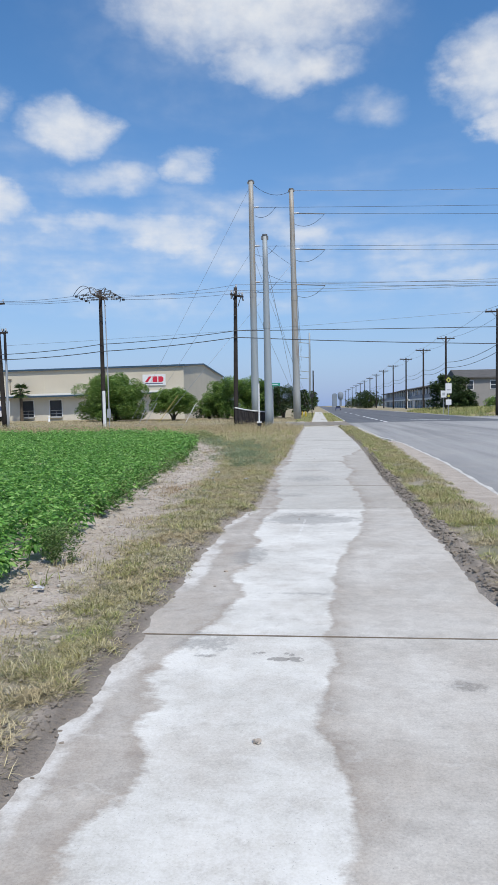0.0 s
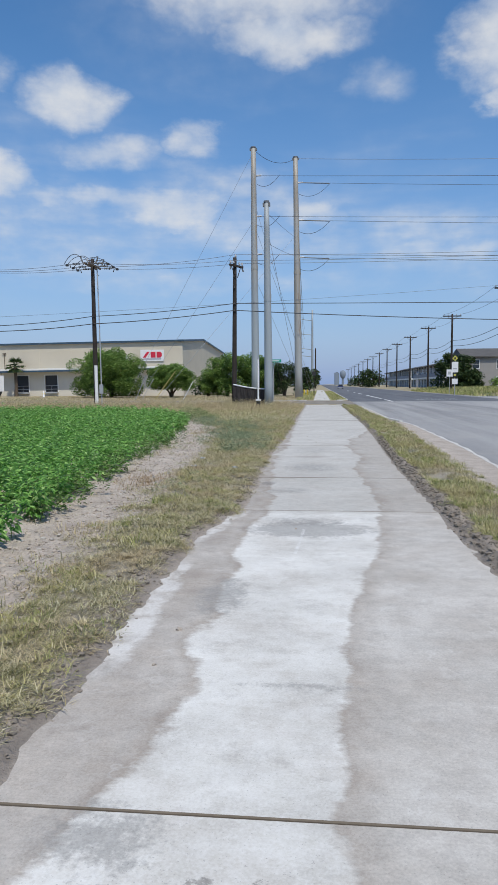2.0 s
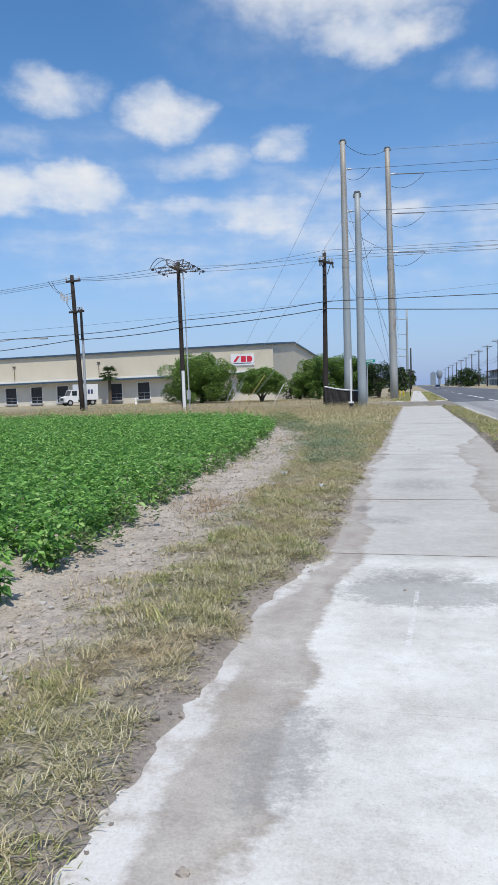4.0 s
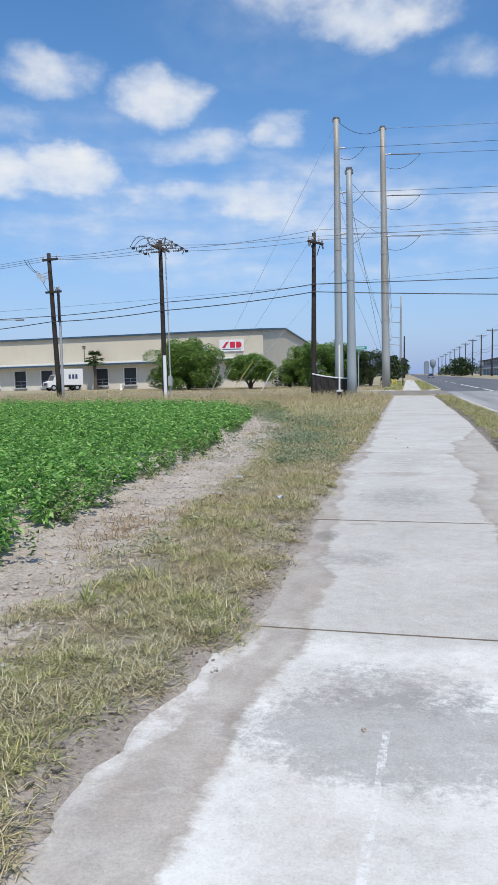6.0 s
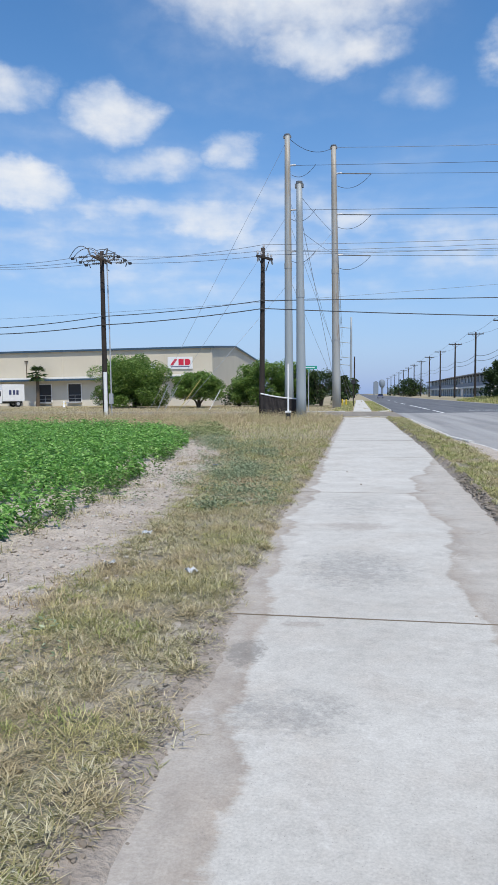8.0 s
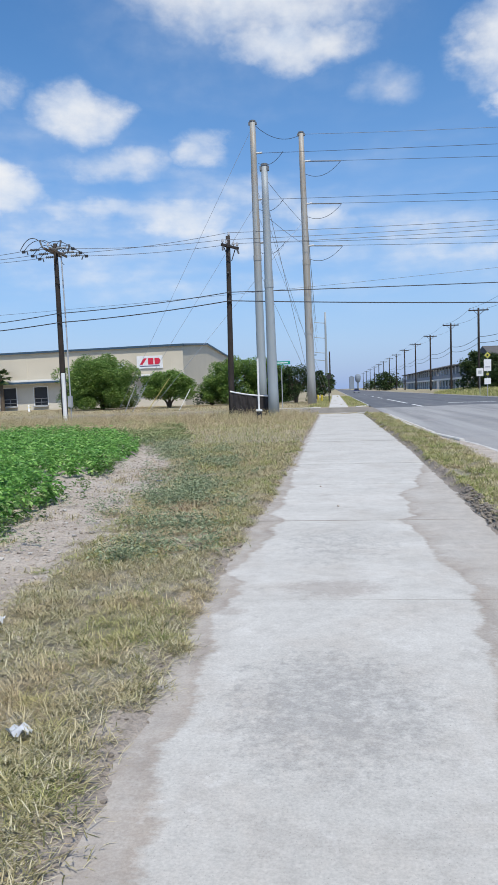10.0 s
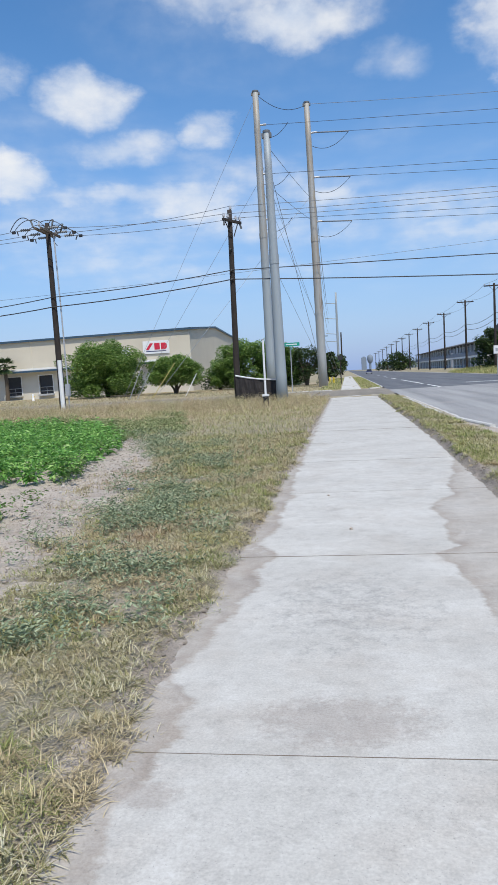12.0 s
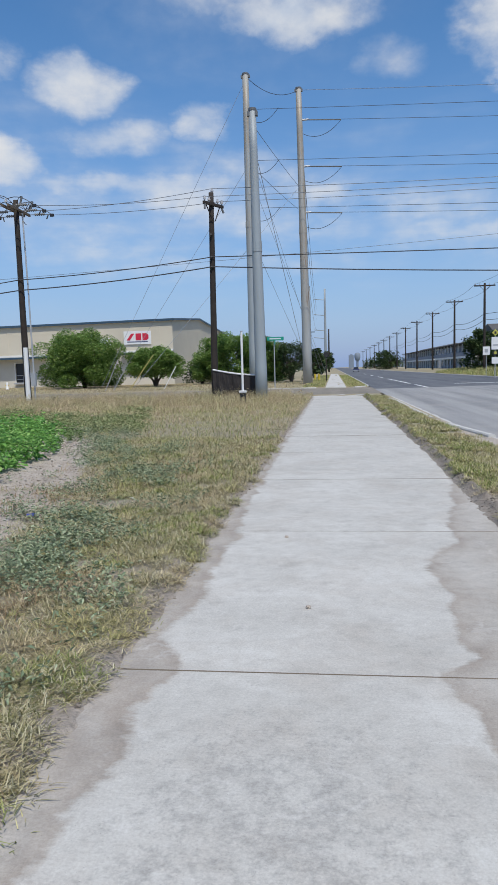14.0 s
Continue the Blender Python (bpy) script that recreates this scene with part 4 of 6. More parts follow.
def build_box_truck():
    t = thing("box_truck", "white box truck parked at the warehouse", "truck", at=(-46.0, 96.0, 0), turn=48)
    g = Geo()
    prof = [(-2.95, 0.5), (-2.95, 1.15), (-2.2, 1.35), (-1.85, 2.15), (-1.0, 2.2), (-1.0, 0.5)]
    n = len(prof)
    g.add([(x, -1.0, z) for x, z in prof] + [(x, 1.0, z) for x, z in prof], [tuple(range(n)), tuple(reversed(range(n, 2 * n)))] + [(i, i + n, (i + 1) % n + n, (i + 1) % n) for i in range(n)])
    cab = part("cab", g, M_WHITE, t)
    part("side_window", Geo().box(-1.85, -1.15, -1.02, -1.001, 1.4, 2.05), M_GLASS, cab)
    part("windscreen", Geo().add([(-2.215, -0.85, 1.4), (-2.215, 0.85, 1.4), (-1.89, 0.85, 2.1), (-1.89, -0.85, 2.1), (-2.19, -0.85, 1.39), (-2.19, 0.85, 1.39), (-1.865, 0.85, 2.09), (-1.865, -0.85, 2.09)],
                                 [(3, 2, 1, 0), (4, 5, 6, 7), (0, 1, 5, 4), (2, 3, 7, 6), (1, 2, 6, 5), (3, 0, 4, 7)]), M_GLASS, cab)
    part("grille", Geo().box(-2.98, -2.951, -0.55, 0.55, 0.74, 1.06), M_DARK, cab)
    for y in (-0.85, 0.6):
        part("headlight", Geo().box(-2.99, -2.951, y, y + 0.25, 0.8, 1.02), M_GREY, cab)
    part("bumper", Geo().bevel_box(-3.05, -2.93, -1.0, 1.0, 0.42, 0.72, 0.03), M_GREY, cab)
    box = part("cargo_box", Geo().bevel_box(-0.95, 1.95, -1.1, 1.1, 0.75, 2.95, 0.03), M_WHITE, t)
    g = Geo()
    for x in (-0.1, 0.4, 0.85):
        g.box(x, x + 0.3, -1.12, -1.101, 1.6, 2.2)
    part("lettering_bars", g, M_NAVY, box, "dark bars of faded lettering")
    part("chassis", Geo().box(-2.6, 1.9, -0.45, 0.45, 0.45, 0.74), M_BLACK, t)
    for x in (-2.15, 1.1):
        for s in (-0.9, 0.9):
            w = part("wheel", Geo().tube([(x, s - 0.13, 0.42), (x, s + 0.13, 0.42)], 0.42, 16), M_TYRE, t)
            part("rim", Geo().tube([(x, s - 0.15, 0.42), (x, s + 0.15, 0.42)], 0.22, 12), M_GREY, w)


build_box_truck()


# ---- poles ----
def taper(g, x, y, z0, z1, r0, r1, sides=12, rings=6):
    return g.tube([(x, y, z0 + (z1 - z0) * i / rings) for i in range(rings + 1)], [r0 + (r1 - r0) * i / rings for i in range(rings + 1)], sides)


def steel_pole(at, height, r0, r1, mat, label, attach, lean=0.0):
    p = thing("transmission_pole", label, "utility pole", "steel transmission poles", at=(*at, 0))
    p.matrix_basis = pose(at[0] - height * math.tan(radians(lean)), at[1], 0, 0, lean, 0)
    part("shaft", taper(Geo(), 0, 0, -0.3, height, r0, r1, 12, 8), mat, p, smooth=True)
    part("cap", Geo().tube([(0, 0, height), (0, 0, height + 0.12)], r1 * 1.12, 12).box(-r1 * 1.45, r1 * 1.45, -0.12, 0.12, height - 0.25, height - 0.02), M_STRING, p, "dark cap plate")
    part("flange", Geo().tube([(0, 0, height * 0.52), (0, 0, height * 0.52 + 0.5)], (r0 + r1) / 2 * 1.06, 12), mat, p)
    for z, dx, dy in attach:
        part("bracket", Geo().tube([(0, 0, z), (dx * 0.7, dy * 0.7, z + 0.02)], 0.09, 8), M_GREY, p)
    return p


POLE_A, POLE_B, POLE_C = (-7.43, 80.3), (-4.0, 53.0), (-3.07, 85.3)
steel_pole(POLE_A, 26.9, 0.46, 0.27, M_STEEL_RUST, "tall pale grey steel transmission pole with rust streaks", [(24.0, 1.2, 0), (19.7, 1.2, 0), (15.65, 1.2, 0)], -0.35)
steel_pole(POLE_B, 14.25, 0.32, 0.18, M_STEEL, "shorter smooth grey steel pole on dry grass", [], -0.55)
steel_pole(POLE_C, 27.3, 0.46, 0.26, M_STEEL_BROWN, "tall steel transmission pole, upper half weathered brown", [(24.5, 1.2, 0), (20.3, 1.2, 0), (16.1, 1.2, 0)], -0.88)


def far_steel_pole():
    p = thing("transmission_pole", "distant tall steel transmission pole with short arms", "utility pole", "steel transmission poles", at=(-3.3, 300, 0))
    part("shaft", taper(Geo(), 0, 0, -0.3, 32.4, 0.55, 0.35, 10), M_STEEL, p, smooth=True)
    for z in (28, 22, 16, 13):
        part("arm", Geo().tube([(0, 0, z), (-4.5, 0, z + 0.5)], 0.14, 6), M_STEEL, p)
    q = thing("wooden_pole", "distant dark wooden pole beside the walk", "utility pole", at=(-1.7, 260, 0))
    part("shaft", taper(Geo(), 0, 0, -0.3, 14.5, 0.3, 0.22, 8), M_WOOD, q, smooth=True)
    r = thing("transmission_pole", "distant slim steel pole without arms", "utility pole", "steel transmission poles", at=(-6.1, 200, 0))
    part("shaft", taper(Geo(), 0, 0, -0.3, 22.0, 0.36, 0.22, 10), M_STEEL, r, smooth=True)
    part("cap", Geo().tube([(0, 0, 22.0), (0, 0, 22.2)], 0.26, 10), M_STRING, r)
    q = thing("wooden_pole", "distant dark wooden pole with a crossarm", "utility pole", at=(-4.4, 150, 0))
    part("shaft", taper(Geo(), 0, 0, -0.3, 8.8, 0.2, 0.14, 8), M_WOOD, q, smooth=True)
    part("crossarm", Geo().bevel_box(-0.8, 0.8, -0.06, 0.06, 8.1, 8.25, 0.01), M_WOOD, q)


far_steel_pole()


def insulator(g, x, y, z, down=False):
    s = -1 if down else 1
    g.tube([(x, y, z), (x, y, z + s * 0.06), (x, y, z + s * 0.08), (x, y, z + s * 0.16), (x, y, z + s * 0.18), (x, y, z + s * 0.26)], [0.03, 0.03, 0.08, 0.08, 0.05, 0.05], 8)


def wood_pole_d():
    p = thing("wooden_pole", "dark creosoted wooden utility pole with a short crossarm", "utility pole", "wooden poles by the field", at=(-6.52, 54.26, 0))
    p.matrix_basis = pose(-6.52, 54.26, 0, 0, 0.6, 0)
    part("shaft", taper(Geo(), 0, 0, -0.2, 10.75, 0.19, 0.13), M_WOOD, p, smooth=True)
    turn = pose(0, 0, 0, 0, 0, 60)
    arm = part("crossarm", Geo().bevel_box(-0.8, 0.8, -0.20, -0.08, 10.05, 10.2, 0.01), M_WOOD, p)
    arm.matrix_basis = turn
    g = Geo()
    insulator(g, 0.05, 0, 10.72)
    part("insulator", g, M_CERAMIC, p)
    for x in (-0.7, -0.35, 0.35, 0.7):
        g = Geo()
        insulator(g, x, -0.14, 10.2)
        part("insulator", g, M_CERAMIC, p).matrix_basis = turn
    for x in (-0.7, 0.7):
        part("dead_end", Geo().tube([(x, -0.14, 10.05), (x * 1.1, -0.2, 9.8)], 0.06, 6), M_STRING, p).matrix_basis = turn
    for k in (-1, 1):
        part("brace", Geo().tube([(0.55 * k, -0.1, 10.05), (0.1 * k, -0.17, 9.3)], 0.03, 5), M_WOOD, p).matrix_basis = turn
    for z in (6.9, 7.4, 8.55):
        part("cable_clamp", Geo().tube([(0, -0.12, z - 0.06), (0, -0.26, z + 0.04)], 0.06, 6), M_BLACK, p)


wood_pole_d()


def loop(p, a, b, rise, r=0.020, n=8):
    a, b = Vector(a), Vector(b)
    part("jumper_wire", Geo().tube([a.lerp(b, i / n) + Vector((0, 0, rise * 4 * (i / n) * (1 - i / n))) for i in range(n + 1)], r, 5, False), M_WIRE, p)


def wood_pole_e():
    p = thing("wooden_pole", "wooden pole with white lower sleeve and cluttered crossarm", "utility pole", "wooden poles by the field", at=(-16.81, 53.72, 0))
    p.matrix_basis = pose(-16.81, 53.72, 0, 0, -0.4, 0)
    part("shaft", taper(Geo(), 0, 0, -0.2, 10.8, 0.19, 0.13), M_WOOD, p, smooth=True)
    part("sleeve", taper(Geo(), 0.07, -0.13, -0.1, 3.0, 0.13, 0.12), M_WHITE, p, "white plastic sleeve")
    part("conduit", Geo().tube([(0.42, -0.02, 0), (0.40, -0.02, 6.0), (0.34, -0.02, 10.1)], 0.045, 8), M_GREY, p, "thin grey conduit")
    part("meter_box", Geo().bevel_box(0.3, 0.55, -0.2, 0.02, 0.9, 1.6, 0.02), M_GREY, p)
    for x in (-0.16, 0.16):
        part("crossarm", Geo().bevel_box(x - 0.05, x + 0.05, -1.35, 1.35, 10.2, 10.34, 0.01), M_WOOD_LIGHT, p)
    for y in (-1.15, 0.12, 1.15):
        for k in (-1, 1):
            g = Geo().tube([(0.2 * k, y, 10.27), (1.55 * k, y, 10.22)], 0.02, 5)
            for i in range(5):
                x = k * (0.55 + 0.12 * i)
                g.tube([(x, y, 10.26), (x + 0.07 * k, y, 10.26)], [0.085, 0.05], 8)
            part("strain_insulator", g, M_STRING, p, "dark strain insulator string")
            part("clamp", Geo().bevel_box(min(1.4 * k, 1.62 * k), max(1.4 * k, 1.62 * k), y - 0.05, y + 0.05, 10.10, 10.26, 0.02), M_BLACK, p)
            part("clamp_tail", Geo().tube([(1.3 * k, y, 10.2), (1.22 * k, y - 0.05, 9.98)], 0.035, 6), M_BLACK, p)
        g = Geo()
        insulator(g, 0, y, 10.36)
        part("insulator", g, M_CERAMIC, p)
        loop(p, (-1.5, y, 10.2), (-0.1, y, 10.62), 0.34)
        loop(p, (0.1, y, 10.62), (1.5, y, 10.2), 0.22)
    for x, y in ((-0.45, -0.9), (0.45, -0.5), (0.5, 0.7), (-0.4, 0.8)):
        g = Geo().tube([(x, y, 10.42), (x * 1.3, y, 10.85)], 0.055, 8).tube([(x, y, 10.4), (x * 0.3, y, 10.3)], 0.03, 6)
        part("cutout_fuse", g, M_STRING, p)
        loop(p, (x * 1.3, y, 10.85), (0.1, y + 0.3, 10.5), 0.14)
    loop(p, (-1.75, -1.1, 10.25), (-0.6, -1.0, 10.8), 0.4, 0.024)
    loop(p, (0.3, -0.2, 10.3), (0.34, 0.4, 9.6), -0.2)


wood_pole_e()


def wood_pole_f():
    p = thing("wooden_pole", "wooden utility pole with crossarm, switchgear and riser cables", "utility pole", "wooden poles by the field", at=(-25.25, 54.5, 0))
    p.matrix_basis = pose(-25.25, 54.5, 0, 0, -2.2, 0)
    part("shaft", taper(Geo(), 0, 0, -0.2, 10.55, 0.2, 0.14), M_WOOD, p, smooth=True)
    part("crossarm", Geo().bevel_box(-0.45, 0.75, -0.2, -0.08, 10.0, 10.15, 0.01), M_WOOD, p)
    part("crossarm", Geo().bevel_box(-0.4, 0.85, -0.2, -0.08, 7.7, 7.85, 0.01), M_WOOD, p)
    for x, z in ((-0.4, 10.15), (0.65, 10.15), (0.7, 7.85), (0.4, 7.85)):
        g = Geo()
        insulator(g, x, -0.14, z)
        part("insulator", g, M_CERAMIC, p)
    for x, z in ((-0.75, 8.9), (-0.5, 8.75), (-0.95, 9.1)):
        g = Geo().tube([(x, -0.1, z - 0.25), (x, -0.1, z + 0.25)], 0.07, 8).tube([(x, -0.1, z), (0, -0.05, z + 0.1)], 0.03, 6)
        part("cutout_fuse", g, M_CERAMIC, p)
    g = Geo()
    loop(p, (-2.0, 0, 10.3), (-0.75, -0.1, 9.2), -0.3)
    loop(p, (-1.7, 0, 10.25), (-0.95, -0.1, 9.3), -0.2)
    loop(p, (-0.6, -0.1, 8.6), (0.3, -0.1, 7.7), -0.3)
    q = thing("lamp_pole", "slim galvanised pole with cables and an outreach arm", "pole", at=(-24.95, 54.45, 0))
    part("shaft", taper(Geo(), 0, 0, -0.2, 7.0, 0.11, 0.08), M_GREY, q, smooth=True)
    for dx in (-0.07, 0.0, 0.07):
        g = Geo().tube([(dx, -0.1, 5.6), (dx, -0.1, 7.6), (dx * 2 - 0.1, -0.1, 8.1)], 0.04, 6)
        part("riser_cable", g, M_BLACK, q)
    r = thing("street_lamp", "grey street lamp head on a long arm", "street lamp", at=(-33.5, 56.0, 0))
    part("shaft", taper(Geo(), 0, 0, -0.2, 6.0, 0.11, 0.08), M_GREY, r, smooth=True)
    part("arm", Geo().tube([(0, 0, 5.9), (1.8, 0, 6.1), (4.1, 0, 6.05)], 0.035, 6), M_GREY, r)
    part("lamp_head", Geo().bevel_box(4.05, 4.75, -0.13, 0.13, 5.97, 6.1, 0.04), M_GREY, r)


wood_pole_f()


def right_poles():
    p = thing("wooden_pole", "dark wooden roadside pole with a wide crossarm", "utility pole", "roadside pole line", at=(21.95, 125, 0))
    part("shaft", taper(Geo(), 0, 0, -0.3, 13.2, 0.22, 0.15, 8), M_WOOD, p, smooth=True)
    part("crossarm", Geo().bevel_box(-1.5, 1.5, -0.07, 0.07, 12.75, 12.93, 0.01), M_WOOD, p)
    for s in (-1, 1):
        part("brace", Geo().tube([(0.7 * s, -0.08, 12.75), (0, -0.14, 12.0)], 0.03, 5), M_WOOD, p)
    for x in (-1.35, -0.7, 0.7, 1.35):
        g = Geo()
        insulator(g, x, 0, 12.93)
        part("insulator", g, M_CERAMIC, p)
    for y in (90, 151, 180, 210, 240, 270, 302, 335, 370, 410, 455, 505, 560):
        copy_thing(p, pose(21.95, y, 0, 0, 0, 2 * math.sin(y)))


right_poles()


def wire(a, b, sag, r=0.022, mat=None, label="thin dark overhead line", n=18):
    a, b = Vector(a), Vector(b)
    g = Geo().tube([a.lerp(b, i / n) - Vector((0, 0, sag * 4 * (i / n) * (1 - i / n))) for i in range(n + 1)], r, 5, False)
    ob = new("overhead_wire", g.mesh("overhead_wire", mat or M_WIRE, True))
    return tagged(ob, label, "power line", "overhead wires")


def all_wires():
    ax, ay = POLE_A
    bx, by = POLE_B
    cx, cy = POLE_C
    # transmission conductors off to the right
    for z, zr in ((24.5, 22.5), (20.3, 18.4), (16.1, 14.4)):
        wire((cx + 0.9, cy, z), (cx + 95, cy + 2, zr), 0.5, 0.019)
        wire((cx + 0.4, cy, z + 0.02), (cx + 3.9, cy, z - 0.18), 0.0, 0.06, M_STRING, "dark grey insulator string at a steel pole", 3)
        wire((cx + 3.9, cy, z - 0.2), (cx + 0.3, cy, z - 1.2), 0.75, 0.024)
    for z, zr in ((24.0, 22.5), (19.7, 18.3), (15.65, 14.4)):
        wire((ax + 0.6, ay, z), (ax + 110, ay + 3, zr), 0.4, 0.019)
        wire((ax + 2.8, ay, z), (ax + 0.4, ay, z - 0.9), 0.6, 0.024)
    wire((ax, ay, 26.8), (cx, cy, 27.2), 0.9, 0.025)
    wire((cx, cy, 27.2), (cx + 100, cy + 5, 29.5), 1.4, 0.02, M_WIRE_PALE)
    # conductors running on along the road
    for z, dx in ((22.6, 0.5), (18.4, 0.5), (14.2, 0.4), (26.9, 0.0)):
        wire((cx + dx * 0.4, cy, z), (-7.0 + dx, 300, z * 0.9 + 4), 3.0, 0.028, M_WIRE_PALE)
    for z in (13.6, 11.5):
        wire((bx, by, z), (cx, cy, z + 4.8), 0.1, 0.016, M_WIRE_PALE)
    # stays
    for a, b in (((ax, ay, 26.5), (-22.5, 83, 0.2)), ((ax, ay, 19.2), (-20.5, 80.5, 0.2)), ((cx, cy, 18.6), (-17.0, 75, 0.2)),
                 ((ax, ay, 21.5), (-1.4, 100, 0.2)), ((ax, ay, 19.0), (-0.9, 104, 0.2)), ((ax, ay, 13.5), (-2.2, 96, 0.2)), ((bx, by, 12.8), (-2.2, 78, 0.2))):
        wire(a, b, 0.0, 0.016, M_STAY, "pale straight stay wire of a steel pole", 4)
    # distribution line along the side street
    d, e, f = (-6.41, 54.26), (-16.88, 53.72), (-25.6, 54.5)
    for dd, zd, de in ((-0.62, 10.42, -1.15), (0.0, 10.95, 0.12), (0.62, 10.42, 1.15)):
        wire((60, 56 + dd, 13.2), (d[0] + dd * 0.5, d[1] + dd, zd), 0.9, 0.014, M_WIRE_PALE)
        wire((d[0] + dd * 0.5, d[1] + dd, zd), (e[0] + 1.6, e[1] + de, 10.2), 0.14, 0.014, M_WIRE_PALE)
        wire((e[0] - 1.6, e[1] + de, 10.2), (f[0], f[1] + dd, 10.2), 0.12, 0.014, M_WIRE_PALE)
        wire((f[0], f[1] + dd, 10.2), (-60, 56 + dd, 10.2), 0.9, 0.014, M_WIRE_PALE)
    for z, r in ((7.35, 0.026), (6.85, 0.03)):
        k = z - 7.35
        ends = [(60, 57, 7.6 + k * 2.2), (d[0], d[1] - 0.2, z + 0.08), (e[0], e[1] - 0.2, 6.6 + k * 1.1), (f[0], f[1] - 0.2, 6.05 + k * 0.8), (-60, 56, 6.2 + k)]
        for a, b in zip(ends, ends[1:]):
            wire(a, b, 0.12 if abs(a[0] - b[0]) < 20 else 0.2 - k * 1.4, r, M_WIRE, "heavy dark communication cable between wooden poles")
    wire((-60, 58, 6.4), (60, 60, 12.6), 1.2, 0.010, M_WIRE_PALE)
    # the roadside line on the far side
    ys = [60, 90, 125, 151, 180, 210, 240, 270, 302, 335, 370, 410, 455, 505, 560]
    for dx in (-1.35, 1.35):
        for a, b in zip(ys, ys[1:]):
            wire((21.95 + dx, a, 13.1), (21.95 + dx, b, 13.1), 0.5, 0.02, M_WIRE_PALE, n=6)
    for z in (8.8, 7.9):
        for a, b in zip(ys[:9], ys[1:9]):
            wire((21.95, a, z), (21.95, b, z), 0.6, 0.035, M_WIRE, "heavy dark communication cable on roadside poles", 8)


all_wires()


# ---- small roadside things ----
def guy_guards():
    for a, b, mat, lab in (((-19.5, 75, 0.0), (-18.3, 75, 2.6), M_GREY, "grey plastic guard on a stay wire"), ((-18.9, 75.4, 0.0), (-17.6, 75.4, 2.2), M_GREY, "grey plastic guard on a stay wire"),
                           ((-17.4, 75, 0.0), (-15.2, 75, 2.95), M_GUARD, "yellow plastic guard on a stay wire"), ((-14.4, 75, 0.0), (-13.3, 75, 1.95), M_WHITE, "white plastic guard on a stay wire")):
        ob = new("stay_guard", Geo().tube([a, b], 0.035, 8).mesh("stay_guard", mat))
        tagged(ob, lab, "stay guard", "stay guards")


guy_guards()


def marker_post():
    p = thing("marker_post", "thin white marker post on a small black stand", "post", at=(-4.2, 48.0, -0.02))
    part("pole", Geo().tube([(0, 0, 0.55), (0, 0, 3.18)], 0.05, 8), M_WHITE, p)
    part("cap", Geo().tube([(0, 0, 3.18), (0, 0, 3.23)], 0.06, 8), M_GREY, p)
    part("box", Geo().bevel_box(-0.13, 0.13, -0.1, 0.1, 0.3, 0.5, 0.015), M_BLACK, p)
    part("collar", Geo().bevel_box(-0.16, 0.16, -0.11, 0.11, 0.5, 0.6, 0.015), M_WHITE, p)
    for x in (-0.1, 0.1):
        part("leg", Geo().box(x - 0.03, x + 0.03, -0.03, 0.03, 0, 0.3), M_BLACK, p)


marker_post()


def mesh_fence():
    f = thing("mesh_fence", "sagging black mesh fence with pale top rail between poles", "fence", at=(0, 53.9, 0))
    v, fc, n = [], [], 16
    for i in range(n + 1):
        x = -6.55 + 2.75 * i / n
        top = 1.52 - 0.35 * (1 - (1 - i / n) ** 2) + 0.02 * math.sin(i * 2.1)
        for y, z in ((0.05 * math.sin(i * 1.7), top), (0.06 * math.sin(i * 2.3), top * 0.5), (0.04 * math.cos(i), -0.02)):
            v += [(x, y, z), (x, y + 0.02, z)]
    for i in range(n):
        for k in range(2):
            a, b = 6 * i + 2 * k, 6 * i + 6 + 2 * k
            fc += [(a, b, b + 2, a + 2), (a + 3, b + 3, b + 1, a + 1)]
    part("mesh_panel", Geo().add(v, fc), M_NET, f)
    part("top_rail", Geo().tube([(-6.55 + 2.75 * i / n, 0, 1.55 - 0.35 * (1 - (1 - i / n) ** 2)) for i in range(n + 1)], 0.045, 6), M_WHITE, f, "pale top rail")
    for x, h in ((-6.5, 1.55), (-5.2, 1.3), (-3.85, 1.2)):
        part("post", Geo().tube([(x, 0.08, -0.1), (x, 0.08, h)], 0.04, 6), M_WOOD, f)


mesh_fence()


def street_sign():
    s = thing("street_name_sign", "green street name sign on a slim post", "street sign", at=(-4.75, 72, 0))
    part("post", Geo().tube([(0, 0, -0.1), (0, 0, 3.6)], 0.04, 8), M_GREY, s)
    b = part("name_blade", Geo().bevel_box(-0.55, 0.75, -0.015, 0.015, 3.7, 3.98, 0.005), M_GREEN_SIGN, s, "green name blade")
    part("lettering_bar", Geo().box(-0.35, 0.55, -0.022, -0.0155, 3.8, 3.88), M_WHITE, b, "white bar of lettering")
    part("name_blade", Geo().bevel_box(0.04, 0.07, -0.5, 0.5, 3.4, 3.66, 0.005), M_GREEN_SIGN, s, "green name blade")


street_sign()


